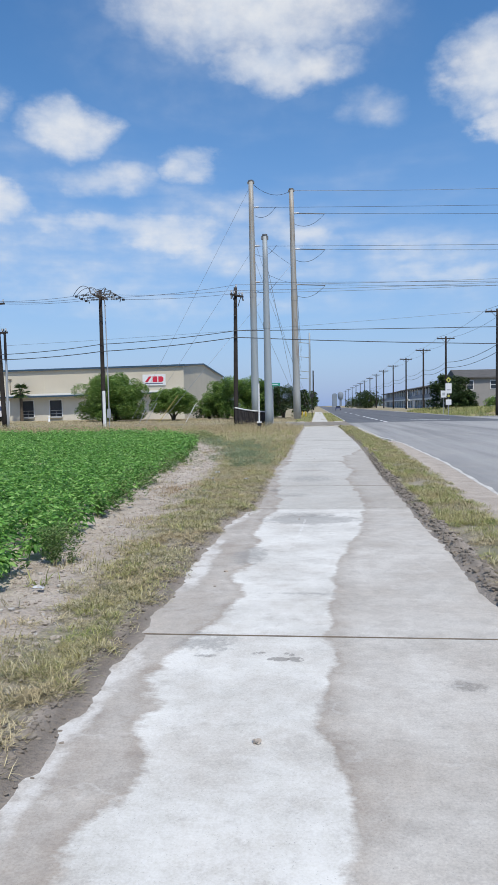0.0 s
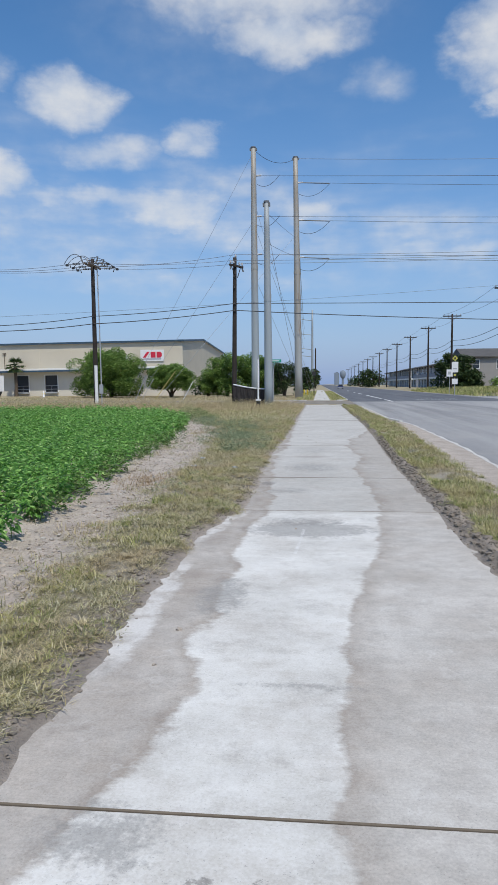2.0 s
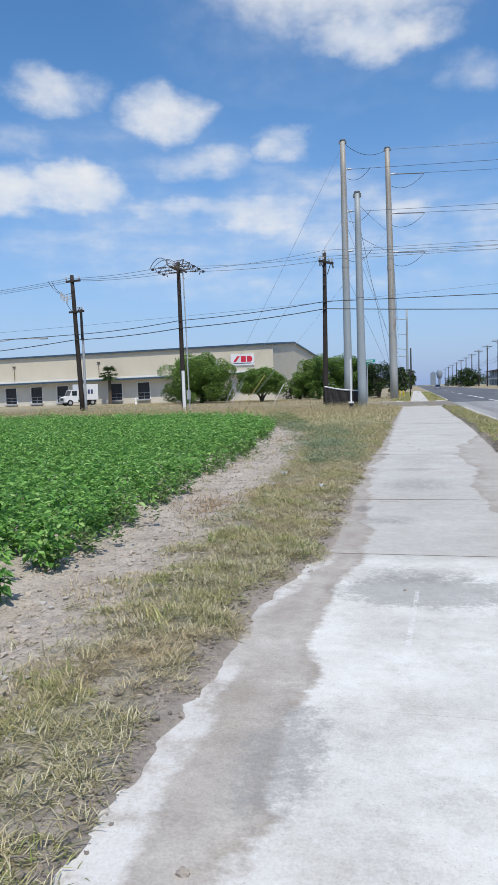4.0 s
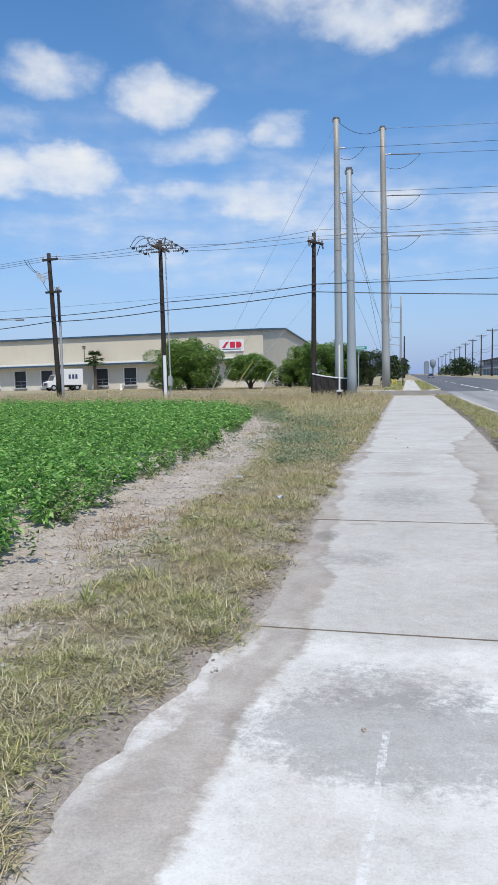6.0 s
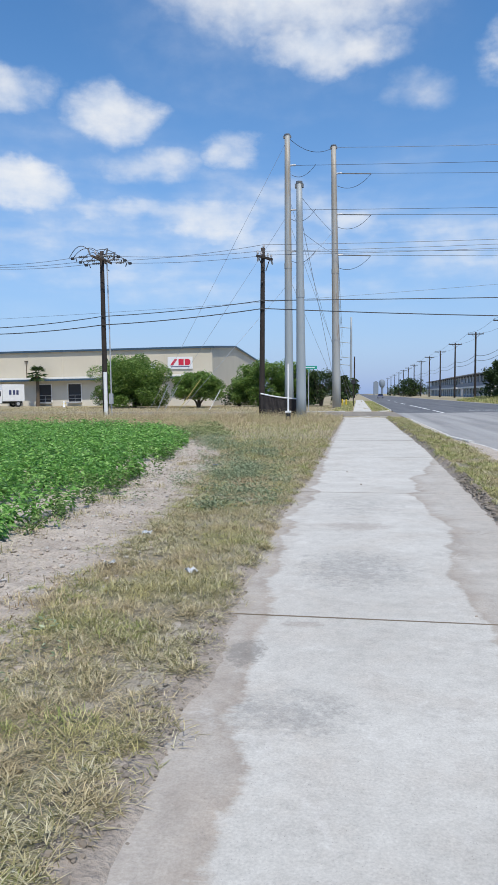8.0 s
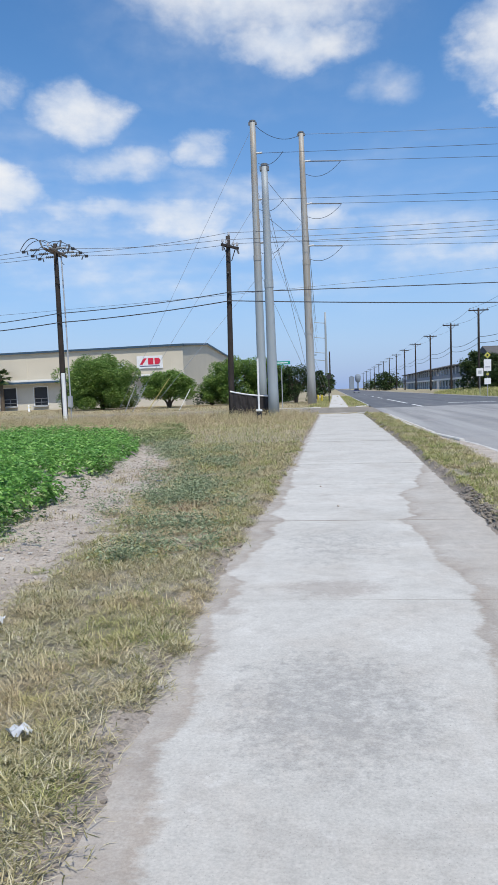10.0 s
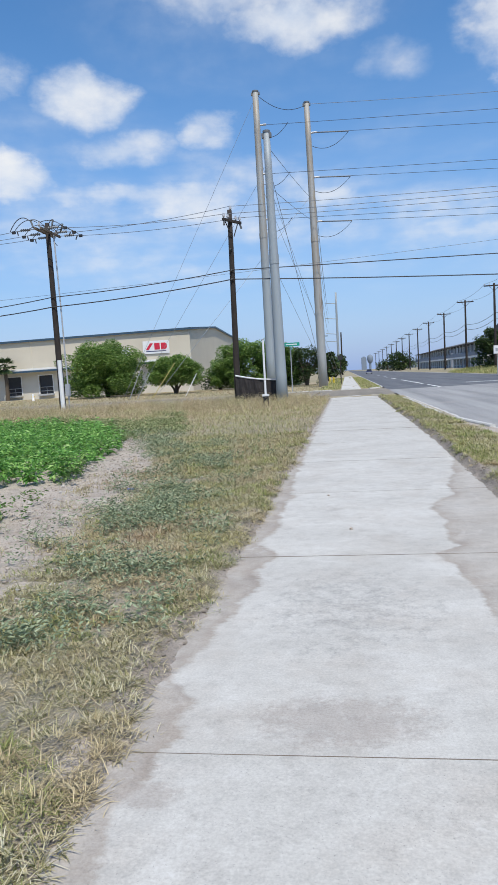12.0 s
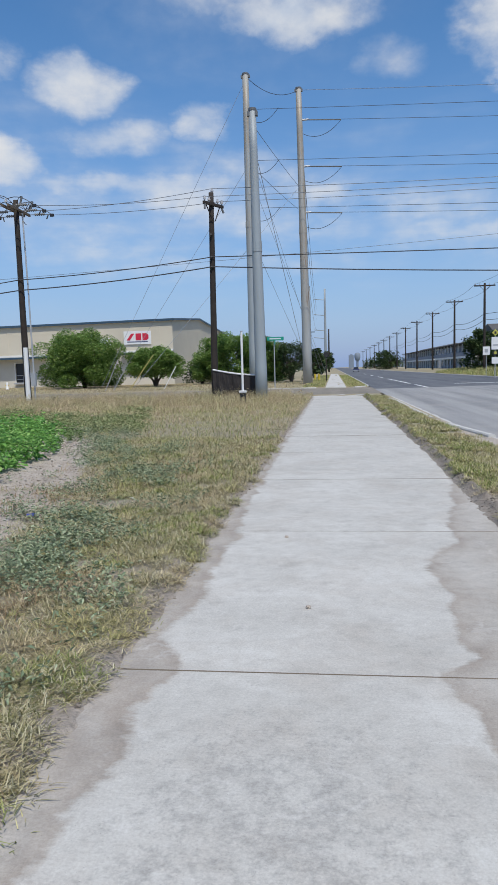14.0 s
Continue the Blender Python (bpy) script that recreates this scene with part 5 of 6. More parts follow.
def road_signs():
    s = thing("crossing_sign", "faded yellow crossing sign with white plates on one post", "road sign", at=(16.95, 95, 0))
    part("post", Geo().tube([(0, 0, -0.1), (0, 0, 4.9)], 0.05, 8), M_GREY, s)
    part("warning_plate", Geo().add([(0, -0.06, 5.1), (0.36, -0.06, 4.74), (0, -0.06, 4.38), (-0.36, -0.06, 4.74), (0, -0.03, 5.1), (0.36, -0.03, 4.74), (0, -0.03, 4.38), (-0.36, -0.03, 4.74)],
                                    [(3, 2, 1, 0), (4, 5, 6, 7), (0, 1, 5, 4), (1, 2, 6, 5), (2, 3, 7, 6), (3, 0, 4, 7)]), M_LIME, s, "faded yellow diamond plate")
    part("symbol", Geo().box(-0.1, 0.1, -0.075, -0.061, 4.6, 4.86), M_BLACK, s)
    part("panel", Geo().bevel_box(-0.40, 0.40, -0.07, -0.04, 2.95, 4.28, 0.01), M_WHITE, s, "white upright panel")
    part("lettering_bar", Geo().box(-0.25, 0.25, -0.08, -0.071, 3.35, 3.5), M_GREY, s)
    part("lamp_disc", Geo().tube([(0, -0.1, 2.55), (0, 0.0, 2.55)], 0.28, 14), M_BLACK, s)
    part("lamp_rim", Geo().tube([(0, -0.13, 2.6), (0, -0.101, 2.6)], 0.16, 12), M_LIME, s)
    part("arrow_plate", Geo().bevel_box(-0.36, 0.36, -0.07, -0.04, 1.45, 2.15, 0.01), M_WHITE, s)
    q = thing("route_sign", "small white rectangular road sign on a post", "road sign", at=(17.9, 104, 0))
    part("post", Geo().tube([(0, 0, -0.1), (0, 0, 3.2)], 0.04, 8), M_GREY, q)
    part("plate", Geo().bevel_box(-0.42, 0.42, -0.06, -0.03, 2.5, 3.5, 0.01), M_WHITE, q)
    part("bar", Geo().box(-0.2, 0.2, -0.07, -0.061, 2.8, 3.2), M_GREY, q)
    r = thing("barrier_post", "slim dark warning post with a round head", "road sign", at=(-0.95, 93, 0))
    part("post", Geo().tube([(0, 0, -0.1), (0, 0, 2.6)], 0.06, 6), M_WOOD, r)
    part("head", Geo().tube([(0, -0.1, 2.9), (0, 0.1, 2.9)], 0.28, 12), M_BLACK, r)
    y = thing("yellow_bollard", "yellow painted steel bollards beside the steel pole", "bollard", "yellow bollards", at=(-1.9, 100, 0))
    part("body", Geo().tube([(0, 0, -0.1), (0, 0, 0.72), (0, 0, 0.8)], [0.11, 0.11, 0.06], 10), M_YELLOW, y)
    for x, yy in ((-2.4, 101.4),):
        copy_thing(y, pose(x, yy, 0))
    h = thing("hydrant", "small white fire hydrant in front of the warehouse", "hydrant", at=(-35.5, 90.0, 0))
    part("body", Geo().tube([(0, 0, 0), (0, 0, 0.1), (0, 0, 0.12), (0, 0, 0.6), (0, 0, 0.75), (0, 0, 0.82)], [0.17, 0.17, 0.12, 0.12, 0.1, 0.03], 10), M_WHITE, h, smooth=True)
    part("nozzle", Geo().tube([(-0.2, 0, 0.48), (0.2, 0, 0.48)], 0.06, 8), M_YELLOW, h)


road_signs()


# ---- houses along the far side ----
def house(name, label, x0, x1, y0, y1, eave, ridge, wall_mat, storeys, step, face, along="x"):
    h = thing(name, label, "house", "apartment houses", at=(x0, y0, 0.3))
    w, d = x1 - x0, y1 - y0
    part("wall", Geo().box(0, w, 0, d, -0.6, eave), wall_mat, h)
    o = 0.5
    if along == "x":
        p = [(-o, -o, eave), (w + o, -o, eave), (w + o, d + o, eave), (-o, d + o, eave), (-o * 0.6, d / 2, ridge), (w + o * 0.6, d / 2, ridge)]
        f = [(0, 1, 5, 4), (1, 2, 5), (2, 3, 4, 5), (3, 0, 4), (3, 2, 1, 0)]
    else:
        p = [(-o, -o, eave), (w + o, -o, eave), (w + o, d + o, eave), (-o, d + o, eave), (w / 2, w * 0.35, ridge), (w / 2, d - w * 0.35, ridge)]
        f = [(0, 1, 4), (1, 2, 5, 4), (2, 3, 5), (3, 0, 4, 5), (3, 2, 1, 0)]
    g = Geo().add(p, f)
    g.box(-o, w + o, -o - 0.04, -o, eave - 0.2, eave + 0.02).box(-o - 0.04, -o, -o, d + o, eave - 0.2, eave + 0.02)
    part("roof", g, M_SHINGLE, h)
    hs = eave / storeys
    for s in range(storeys):
        z = s * hs + 0.9
        if "y" in face:
            n = int(w / step)
            for i in range(n):
                x = (i + 0.5) * w / n
                q = part("window", Geo().box(x - 0.55, x + 0.55, -0.04, -0.003, z, z + 1.5), M_GLASS, h)
                g = Geo()
                for a, b, c, e in ((x - .65, x - .55, z - .1, z + 1.6), (x + .55, x + .65, z - .1, z + 1.6), (x - .55, x + .55, z + 1.5, z + 1.6), (x - .55, x + .55, z - .1, z), (x - .55, x + .55, z + .72, z + .78)):
                    g.box(a, b, -0.08, -0.042, c, e)
                part("window_frame", g, M_WHITE, q)
        if "x" in face:
            n = int(d / step)
            for i in range(n):
                y = (i + 0.5) * d / n
                q = part("window", Geo().box(-0.04, -0.003, y - 0.8, y + 0.8, z, z + 1.5), M_GLASS, h)
                g = Geo()
                for a, b, c, e in ((y - .92, y - .8, z - .1, z + 1.6), (y + .8, y + .92, z - .1, z + 1.6), (y - .8, y + .8, z + 1.5, z + 1.62), (y - .8, y + .8, z - .12, z)):
                    g.box(-0.08, -0.042, a, b, c, e)
                part("window_frame", g, M_WHITE, q)
    if "x" in face:
        part("balcony_band", Geo().box(-1.6, 0, 0, d, hs - 0.3, hs + 0.12), M_WHITE, h, "white balcony edge band")
        for i in range(int(d / 5) + 1):
            y = min(d - 0.15, i * 5.0)
            part("column", Geo().box(-1.55, -1.35, y, y + 0.2, -0.6, eave), M_WHITE, h)
        part("parapet", Geo().box(-1.66, -1.6, 0, d, hs + 0.12, hs + 1.0), wall_mat, h)
        part("porch_roof", Geo().box(-2.0, 0, -0.3, d + 0.3, eave - 0.02, eave + 0.15), M_SHINGLE, h)
    return h


house("apartment_house", "two-storey grey-brown apartment house with dark gable roof", 26.2, 52, 136, 148, 6.2, 7.9, M_SIDING, 2, 4.3, "y")
house("apartment_house", "long two-storey blue-grey apartment block with white balcony band", 28.5, 40, 162, 212, 5.5, 7.2, M_SIDING_BLUE, 2, 5.0, "x", "y")
house("apartment_house", "long two-storey blue-grey apartment block with white balcony band", 28.5, 40, 218, 300, 5.5, 7.2, M_SIDING_BLUE, 2, 5.0, "x", "y")


def far_town():
    t = thing("office_tower", "faint grey tower block on the horizon", "building", at=(18.5, 900, 0))
    part("body", Geo().bevel_box(0, 6, 0, 10, -0.5, 16, 0.3), M_HAZE, t)
    part("roof_box", Geo().box(1.5, 4.5, 2, 6, 16, 17), M_HAZE, t)
    w = thing("water_tower", "pale hazy round water tower on the horizon", "water tower", at=(29, 900, 0))
    part("tank", Geo().tube([(0, 0, 9), (0, 0, 10), (0, 0, 13), (0, 0, 16), (0, 0, 18), (0, 0, 19)], [2.0, 2.8, 3.6, 3.6, 2.8, 1], 16), M_HAZE, w, smooth=True)
    part("stem", Geo().tube([(0, 0, -0.5), (0, 0, 9)], 1.4, 10), M_HAZE, w)
    for i, (x, y, wd, h) in enumerate(((-60, 700, 50, 6), (40, 1000, 40, 7), (-20, 620, 14, 5), (52, 640, 25, 6), (-120, 500, 40, 6))):
        b = thing("far_building", "low pale building far down the road", "building", "buildings at the horizon", at=(x, y, 0))
        part("body", Geo().box(0, wd, 0, 12, -0.5, h), M_HAZE, b)
        part("roof", Geo().box(-0.5, wd + 0.5, -0.5, 12.5, h, h + 0.5), M_HAZE, b)
    c = thing("car", "dark car far down the main road", "car", at=(6.6, 235, 0))
    prof = [(-0.85, 0.3), (-0.9, 0.8), (-0.75, 0.95), (-0.6, 1.42), (0.6, 1.42), (0.75, 0.95), (0.9, 0.8), (0.85, 0.3)]
    n = len(prof)
    part("body", Geo().add([(x, 0, z) for x, z in prof] + [(x, 4.3, z) for x, z in prof], [tuple(range(n)), tuple(reversed(range(n, 2 * n)))] + [(i, i + n, (i + 1) % n + n, (i + 1) % n) for i in range(n)]), M_NAVY, c)
    part("windscreen", Geo().box(-0.6, 0.6, -0.03, -0.003, 0.95, 1.35), M_GLASS, c)
    part("bumper", Geo().box(-0.86, 0.86, -0.06, -0.003, 0.35, 0.55), M_GREY, c)
    for x in (-0.75, 0.75):
        for y in (0.8, 3.5):
            part("wheel", Geo().tube([(x - 0.1, y, 0.3), (x + 0.1, y, 0.3)], 0.33, 12), M_TYRE, c)


far_town()


# ---- trees ----
def tree(name, label, at, height, width, mat, seed, trunk=0.18, low=0.15, n=2600, leaf=0.30, stems=5, group="bushes by the warehouse"):
    rng = np.random.default_rng(seed)
    t = thing(name, label, "tree" if "tree" in name else "bush", group, at=at)
    g = Geo()
    lumps = []
    for i in range(stems):
        a = math.tau * i / stems + rng.uniform(-0.4, 0.4)
        lean = rng.uniform(0.12, 0.34) * width
        mid = (math.cos(a) * lean * 0.4, math.sin(a) * lean * 0.4, height * rng.uniform(0.3, 0.42))
        tip = (math.cos(a) * lean, math.sin(a) * lean, height * rng.uniform(0.62, 0.85))
        g.tube([(0, 0, -0.15), (mid[0] * 0.3, mid[1] * 0.3, height * 0.15), mid, tip], [trunk, trunk * 0.8, trunk * 0.5, trunk * 0.15], 7)
        for _ in range(3):
            b = a + rng.uniform(-0.9, 0.9)
            r = rng.uniform(0.25, 0.44) * width
            e = (math.cos(b) * r, math.sin(b) * r, height * rng.uniform(max(low, 0.12) + 0.1, 0.86))
            g.tube([mid, tuple((p + q) / 2 + 0.1 for p, q in zip(mid, e)), e], [trunk * 0.4, trunk * 0.25, trunk * 0.08], 5)
            lumps.append(e)
        lumps.append(tip)
    part("trunk", g, M_BARK, t)
    for _ in range(60):
        a, r, z = rng.uniform(0, math.tau), rng.uniform(0.1, 1) ** 0.45, rng.uniform(low, 0.93)
        prof = math.sqrt(max(0.02, 1 - ((z - 0.34) / 0.66) ** 2))
        lumps.append((math.cos(a) * r * prof * width * 0.43, math.sin(a) * r * prof * width * 0.43, z * height))
    lumps = np.array(lumps)
    pick = rng.integers(0, len(lumps), n)
    off = rng.normal(0, 1, (n, 3))
    off /= np.linalg.norm(off, axis=1)[:, None]
    n_rad = width * 0.13
    rad = n_rad * rng.uniform(0.35, 1.0, n) ** 0.5 * rng.uniform(0.7, 1.25, len(lumps))[pick]
    pos = lumps[pick] + off * rad[:, None] * np.array([1, 1, 0.8])
    pos[:, 2] = np.maximum(pos[:, 2], height * low * 0.5 + 0.05)
    ob = new("crown", leaves("crown", pos, leaf, mat, rng, 0.2, 0.6))
    ob.parent = t
    return t


tree("bush", "big rounded dense green bush before the warehouse", (-26.0, 88, 0), 5.9, 9.8, M_LEAF, 11, low=0.06, n=42000, leaf=0.23)
tree("small_tree", "small spreading green tree with a dark trunk", (-18.4, 88, 0), 4.0, 6.6, M_LEAF, 12, trunk=0.15, low=0.35, n=21000, leaf=0.23, stems=4)
tree("bush", "untidy green thicket beside the warehouse end", (-12.4, 95, 0), 5.6, 7.4, M_LEAF, 13, low=0.06, n=24000, leaf=0.23)
tree("bush", "untidy green thicket beside the warehouse end", (-8.6, 97, 0), 5.6, 6.0, M_LEAF, 14, low=0.06, n=21000, leaf=0.23)
tree("bush", "dark green thicket beyond the side street", (-4.9, 96, 0), 4.5, 4.6, M_LEAF_DARK, 15, low=0.08, n=5000, leaf=0.22)
tree("bush", "dark green thicket beyond the side street", (-7.2, 104, 0), 5.0, 6.0, M_LEAF_DARK, 16, low=0.06, n=5000, leaf=0.24)
tree("bush", "low dark scrub at the warehouse end", (-15.2, 97, 0), 2.6, 5.0, M_LEAF_DARK, 17, low=0.1, n=1500, leaf=0.28)
tree("roadside_tree", "dark leafy roadside tree before the apartments", (24.0, 135, 0.4), 6.6, 8.0, M_LEAF_DARK, 18, low=0.1, n=7500, leaf=0.40, group="trees on the far side")
tree("roadside_tree", "dark leafy roadside tree before the apartments", (25.5, 128, 0.4), 3.4, 5.0, M_LEAF_DARK, 19, low=0.1, n=5500, leaf=0.40, group="trees on the far side")
tree("roadside_bush", "low green bush on the far verge", (31.5, 126, 0.4), 2.4, 6.0, M_LEAF, 20, low=0.1, n=1800, leaf=0.34, group="trees on the far side")
tree("roadside_tree", "dark rounded tree far along the road", (20.3, 300, 0), 7.6, 10.5, M_LEAF_DARK, 21, low=0.1, n=2400, leaf=0.75, group="trees on the far side")
for i, (x, y, h, w) in enumerate(((-3.4, 215, 6, 6), (-2.6, 340, 9, 7), (-6, 420, 8, 12), (24, 430, 6, 16), (40, 520, 8, 22), (-30, 520, 7, 30), (-14, 170, 4.5, 8), (-3.2, 128, 4.6, 4.0))):
    tree("far_tree", "distant dark green roadside tree", (x, y, 0), h, w, M_LEAF_DARK, 40 + i, low=0.1, n=900, leaf=0.6 if y < 250 else 1.1, stems=3, group="distant trees")


def palm():
    p = thing("palm_tree", "short fan palm with ragged crown by the warehouse", "tree", at=(-43.7, 100.2, 0))
    part("trunk", Geo().tube([(0, 0, -0.1), (0.05, 0, 1.5), (0, 0, 3.2), (0.02, 0, 4.4)], [0.3, 0.24, 0.22, 0.26], 10), M_BARK, p)
    rng = np.random.default_rng(5)
    for k in range(26):
        a, el = rng.uniform(0, math.tau), rng.uniform(-0.7, 1.25)
        d = Vector((math.cos(a) * math.cos(el), math.sin(a) * math.cos(el), math.sin(el)))
        s = d.cross(Vector((0, 0, 1))).normalized()
        c = Vector((0, 0, 4.4)) + d * 0.6
        g = Geo().tube([(0, 0, 4.35), c], 0.025, 5)
        for j in range(11):
            w = (j - 5) * 0.2
            e = c + (d * math.cos(w) + s * math.sin(w)) * 0.95 - Vector((0, 0, 0.10 + 0.05 * abs(j - 5)))
            q = (d * -math.sin(w) + s * math.cos(w)) * 0.07
            m = c.lerp(e, 0.5) + Vector((0, 0, 0.05))
            g.add([c, m - q, e, m + q], [(0, 1, 2, 3)])
        part("frond", g, M_LEAF_DARK, p)


palm()


# ---- crops, grass, weeds, stones ----
def height_of(x, y):
    return np.array([ground_height(a, b) for a, b in zip(x, y)])


def build_crop():
    rng = np.random.default_rng(21)
    px, py = [], []
    for row in np.arange(-34, -2.9, 0.41):
        y = np.arange(1.0, 36.8, 0.27)
        x = row + rng.normal(0, 0.10, len(y))
        y = y + rng.normal(0, 0.08, len(y))
        keep = (x < field_edge(y)) & (y < 36.4) & (x > -6 - (y - 0) * 0.85)
        edge = field_edge(y) - x
        gap = np.array([rough(a, b, 0.55, 2.0) for a, b in zip(x, y)])
        strip = np.interp(y, [14, 17, 25, 28], [0.0, 1.0, 1.0, 0.0])
        keep &= ((edge < 0.45) | (edge > 0.85) | (strip < 0.5) | (gap > 0.12)) & ((edge > 0.45) | (y < 14) | (gap > -0.35 + 0.3 * strip))
        px.append(x[keep]), py.append(y[keep])
    px, py = np.concatenate(px), np.concatenate(py)
    hgt = 0.50 + 0.10 * np.array([rough(a, b, 0.4, 6.0) for a, b in zip(px, py)]) + rng.normal(0, 0.08, len(px))
    hgt = np.maximum(0.22, hgt * np.clip(0.72 + (field_edge(py) - px) * 0.3, 0.65, 1.0))
    # each plant a crown of drooping leaves on three or four shoots
    per, shoots = 104, 5
    n = len(px)
    lean = rng.uniform(0, math.tau, (n, shoots))
    reach = rng.uniform(0.05, 0.27, (n, shoots))
    top = hgt[:, None] * rng.uniform(0.72, 1.12, (n, shoots))
    pick = rng.integers(0, shoots, (n, per))
    row_ = np.arange(n)[:, None]
    t = rng.uniform(0.06, 1, (n, per)) ** 0.8
    a = rng.uniform(0, math.tau, (n, per))
    r = rng.uniform(0.03, 0.13, (n, per)) * (1.25 - 0.75 * t)
    cx = px[:, None] + np.cos(lean)[row_, pick] * reach[row_, pick] * t
    cy = py[:, None] + np.sin(lean)[row_, pick] * reach[row_, pick] * t
    pos = np.stack([cx + np.cos(a) * r, cy + np.sin(a) * r, 0.04 + t * top[row_, pick]], 2)
    size = np.where(py > 20, 0.120, 0.100)[:, None] * (1.15 - 0.45 * t)
    droop = 0.50 - 0.60 * t + rng.normal(0, 0.25, (n, per))
    keep = rng.uniform(0, 1, (n, per)) < np.interp(py, [9, 30], [1.0, 0.5])[:, None]
    ob = new("crop_plants", leaves("crop_plants", pos[keep], size[keep], M_CROP, rng, 0.3, 0.46, a[keep], droop[keep]))
    tagged(ob, "dense bright green leafy crop covering the field", "crop field", kind="stuff")
    # paler straggling plants along the field's edge
    m = 230
    y = rng.uniform(3, 36, m)
    x = field_edge(y) + rng.normal(-0.05, 0.16, m)
    k = np.array([rough(p, q, 0.7, 12.0) for p, q in zip(x, y)]) > -0.05
    x, y = x[k], y[k]
    m, per = len(x), 34
    t = rng.uniform(0.1, 1, (m, per))
    a, r = rng.uniform(0, math.tau, (m, per)), rng.uniform(0.01, 0.13, (m, per)) * (0.4 + t)
    h = rng.uniform(0.14, 0.42, m)[:, None] * t
    pos = np.stack([x[:, None] + np.cos(a) * r, y[:, None] + np.sin(a) * r, h + 0.02], 2).reshape(-1, 3)
    m, q = 5, 420
    cx, cy = -2.95 + rng.normal(0, 0.10, m), 7.1 + rng.normal(0, 0.12, m)
    t = rng.uniform(0.05, 1, (m, q))
    a, r = rng.uniform(0, math.tau, (m, q)), rng.uniform(0, 0.16, (m, q)) * (0.35 + 0.8 * t)
    bush_leaf = np.stack([cx[:, None] + np.cos(a) * r, cy[:, None] + np.sin(a) * r, 0.02 + 0.36 * t], 2).reshape(-1, 3)
    tagged(new("bushy_weed", leaves("bushy_weed", bush_leaf, 0.035, M_CROP_PALE, rng, 0.1, 0.3)), "pale fluffy green weed on the bare earth", "weeds", kind="stuff")
    ob = new("edge_plants", leaves("edge_plants", pos, 0.06, M_CROP_PALE, rng, 0.3, 0.5))
    tagged(ob, "pale straggling plants along the edge of the field", "weeds", kind="stuff")
    # pale low weeds past the end of the field
    m = 3600
    y = rng.uniform(33.5, 44, m)
    x = rng.uniform(-24, -4.8, m)
    k = (x < -5.4 - (y - 36) * 0.25) & (x > field_edge(y) + 0.15) & (np.array([rough(p, q, 0.35, 31.0) for p, q in zip(x, y)]) > -0.22 + (y - 36) * 0.06)
    k |= (y > 36.5) & (x < -14) & (y < 41) & (rng.uniform(0, 1, m) < 0.5)
    x, y = x[k], y[k]
    m, per = len(x), 26
    t = rng.uniform(0.1, 1, (m, per))
    a, r = rng.uniform(0, math.tau, (m, per)), rng.uniform(0.02, 0.24, (m, per))
    h = rng.uniform(0.06, 0.24, m)[:, None] * t
    pos = np.stack([x[:, None] + np.cos(a) * r, y[:, None] + np.sin(a) * r, h + 0.02], 2).reshape(-1, 3)
    ob = new("headland_weeds", leaves("headland_weeds", pos, 0.07, M_HEADLAND, rng, 0.3, 0.45))
    tagged(ob, "pale green low weeds past the end of the field", "weeds", kind="stuff")
    n = len(px)
    near = (field_edge(py) - px < 1.6) & (py < 26)
    root = np.stack([px[near], py[near], np.zeros(near.sum())], 1)
    root = np.repeat(root, 2, 0) + rng.normal(0, 0.02, (near.sum() * 2, 3)) * [1, 1, 0]
    ob = new("crop_stems", blades("crop_stems", root, 0.34, 0.012, 0.15, M_CROP_PALE, rng))
    tagged(ob, "thin pale stems of the crop plants", "crop stems", kind="stuff")


build_crop()


def scatter(rng, n, x0, x1, y0, y1, test):
    x, y = rng.uniform(x0, x1, n), rng.uniform(y0, y1, n)
    k = test(x, y)
    return x[k], y[k]


def clumpy(x, y, s, seed, cut):
    return np.array([rough(a, b, s, seed) for a, b in zip(x, y)]) > cut


def grass(name, label, x, y, length, width, lean, mat, rng, lift=0.0, th=None):
    z = height_of(x, y) + lift
    ob = new(name, blades(name, np.stack([x, y, z], 1), length, width, lean, mat, rng, th))
    tagged(ob, label, "grass", kind="stuff")


def tufted(rng, x, y, each, spread):
    """Blade roots gathered in tufts."""
    x, y = np.repeat(x, each), np.repeat(y, each)
    return x + rng.normal(0, spread, len(x)), y + rng.normal(0, spread, len(y))


def mats(rng, cx, cy, per):
    """Low mounded tufts, blades combed outwards: roots, directions, how far out, lift."""
    n = len(cx)
    r = rng.uniform(0.05, 0.17, n)[:, None]
    q = np.sqrt(rng.uniform(0, 1, (n, per)))
    a = rng.uniform(0, math.tau, (n, per))
    x, y = cx[:, None] + np.cos(a) * q * r, cy[:, None] + np.sin(a) * q * r
    dome = (1 - q * q) * r * rng.uniform(0.05, 0.40, n)[:, None]
    return x.reshape(-1), y.reshape(-1), (a + rng.normal(0, 1.4, (n, per))).reshape(-1), q.reshape(-1), dome.reshape(-1)


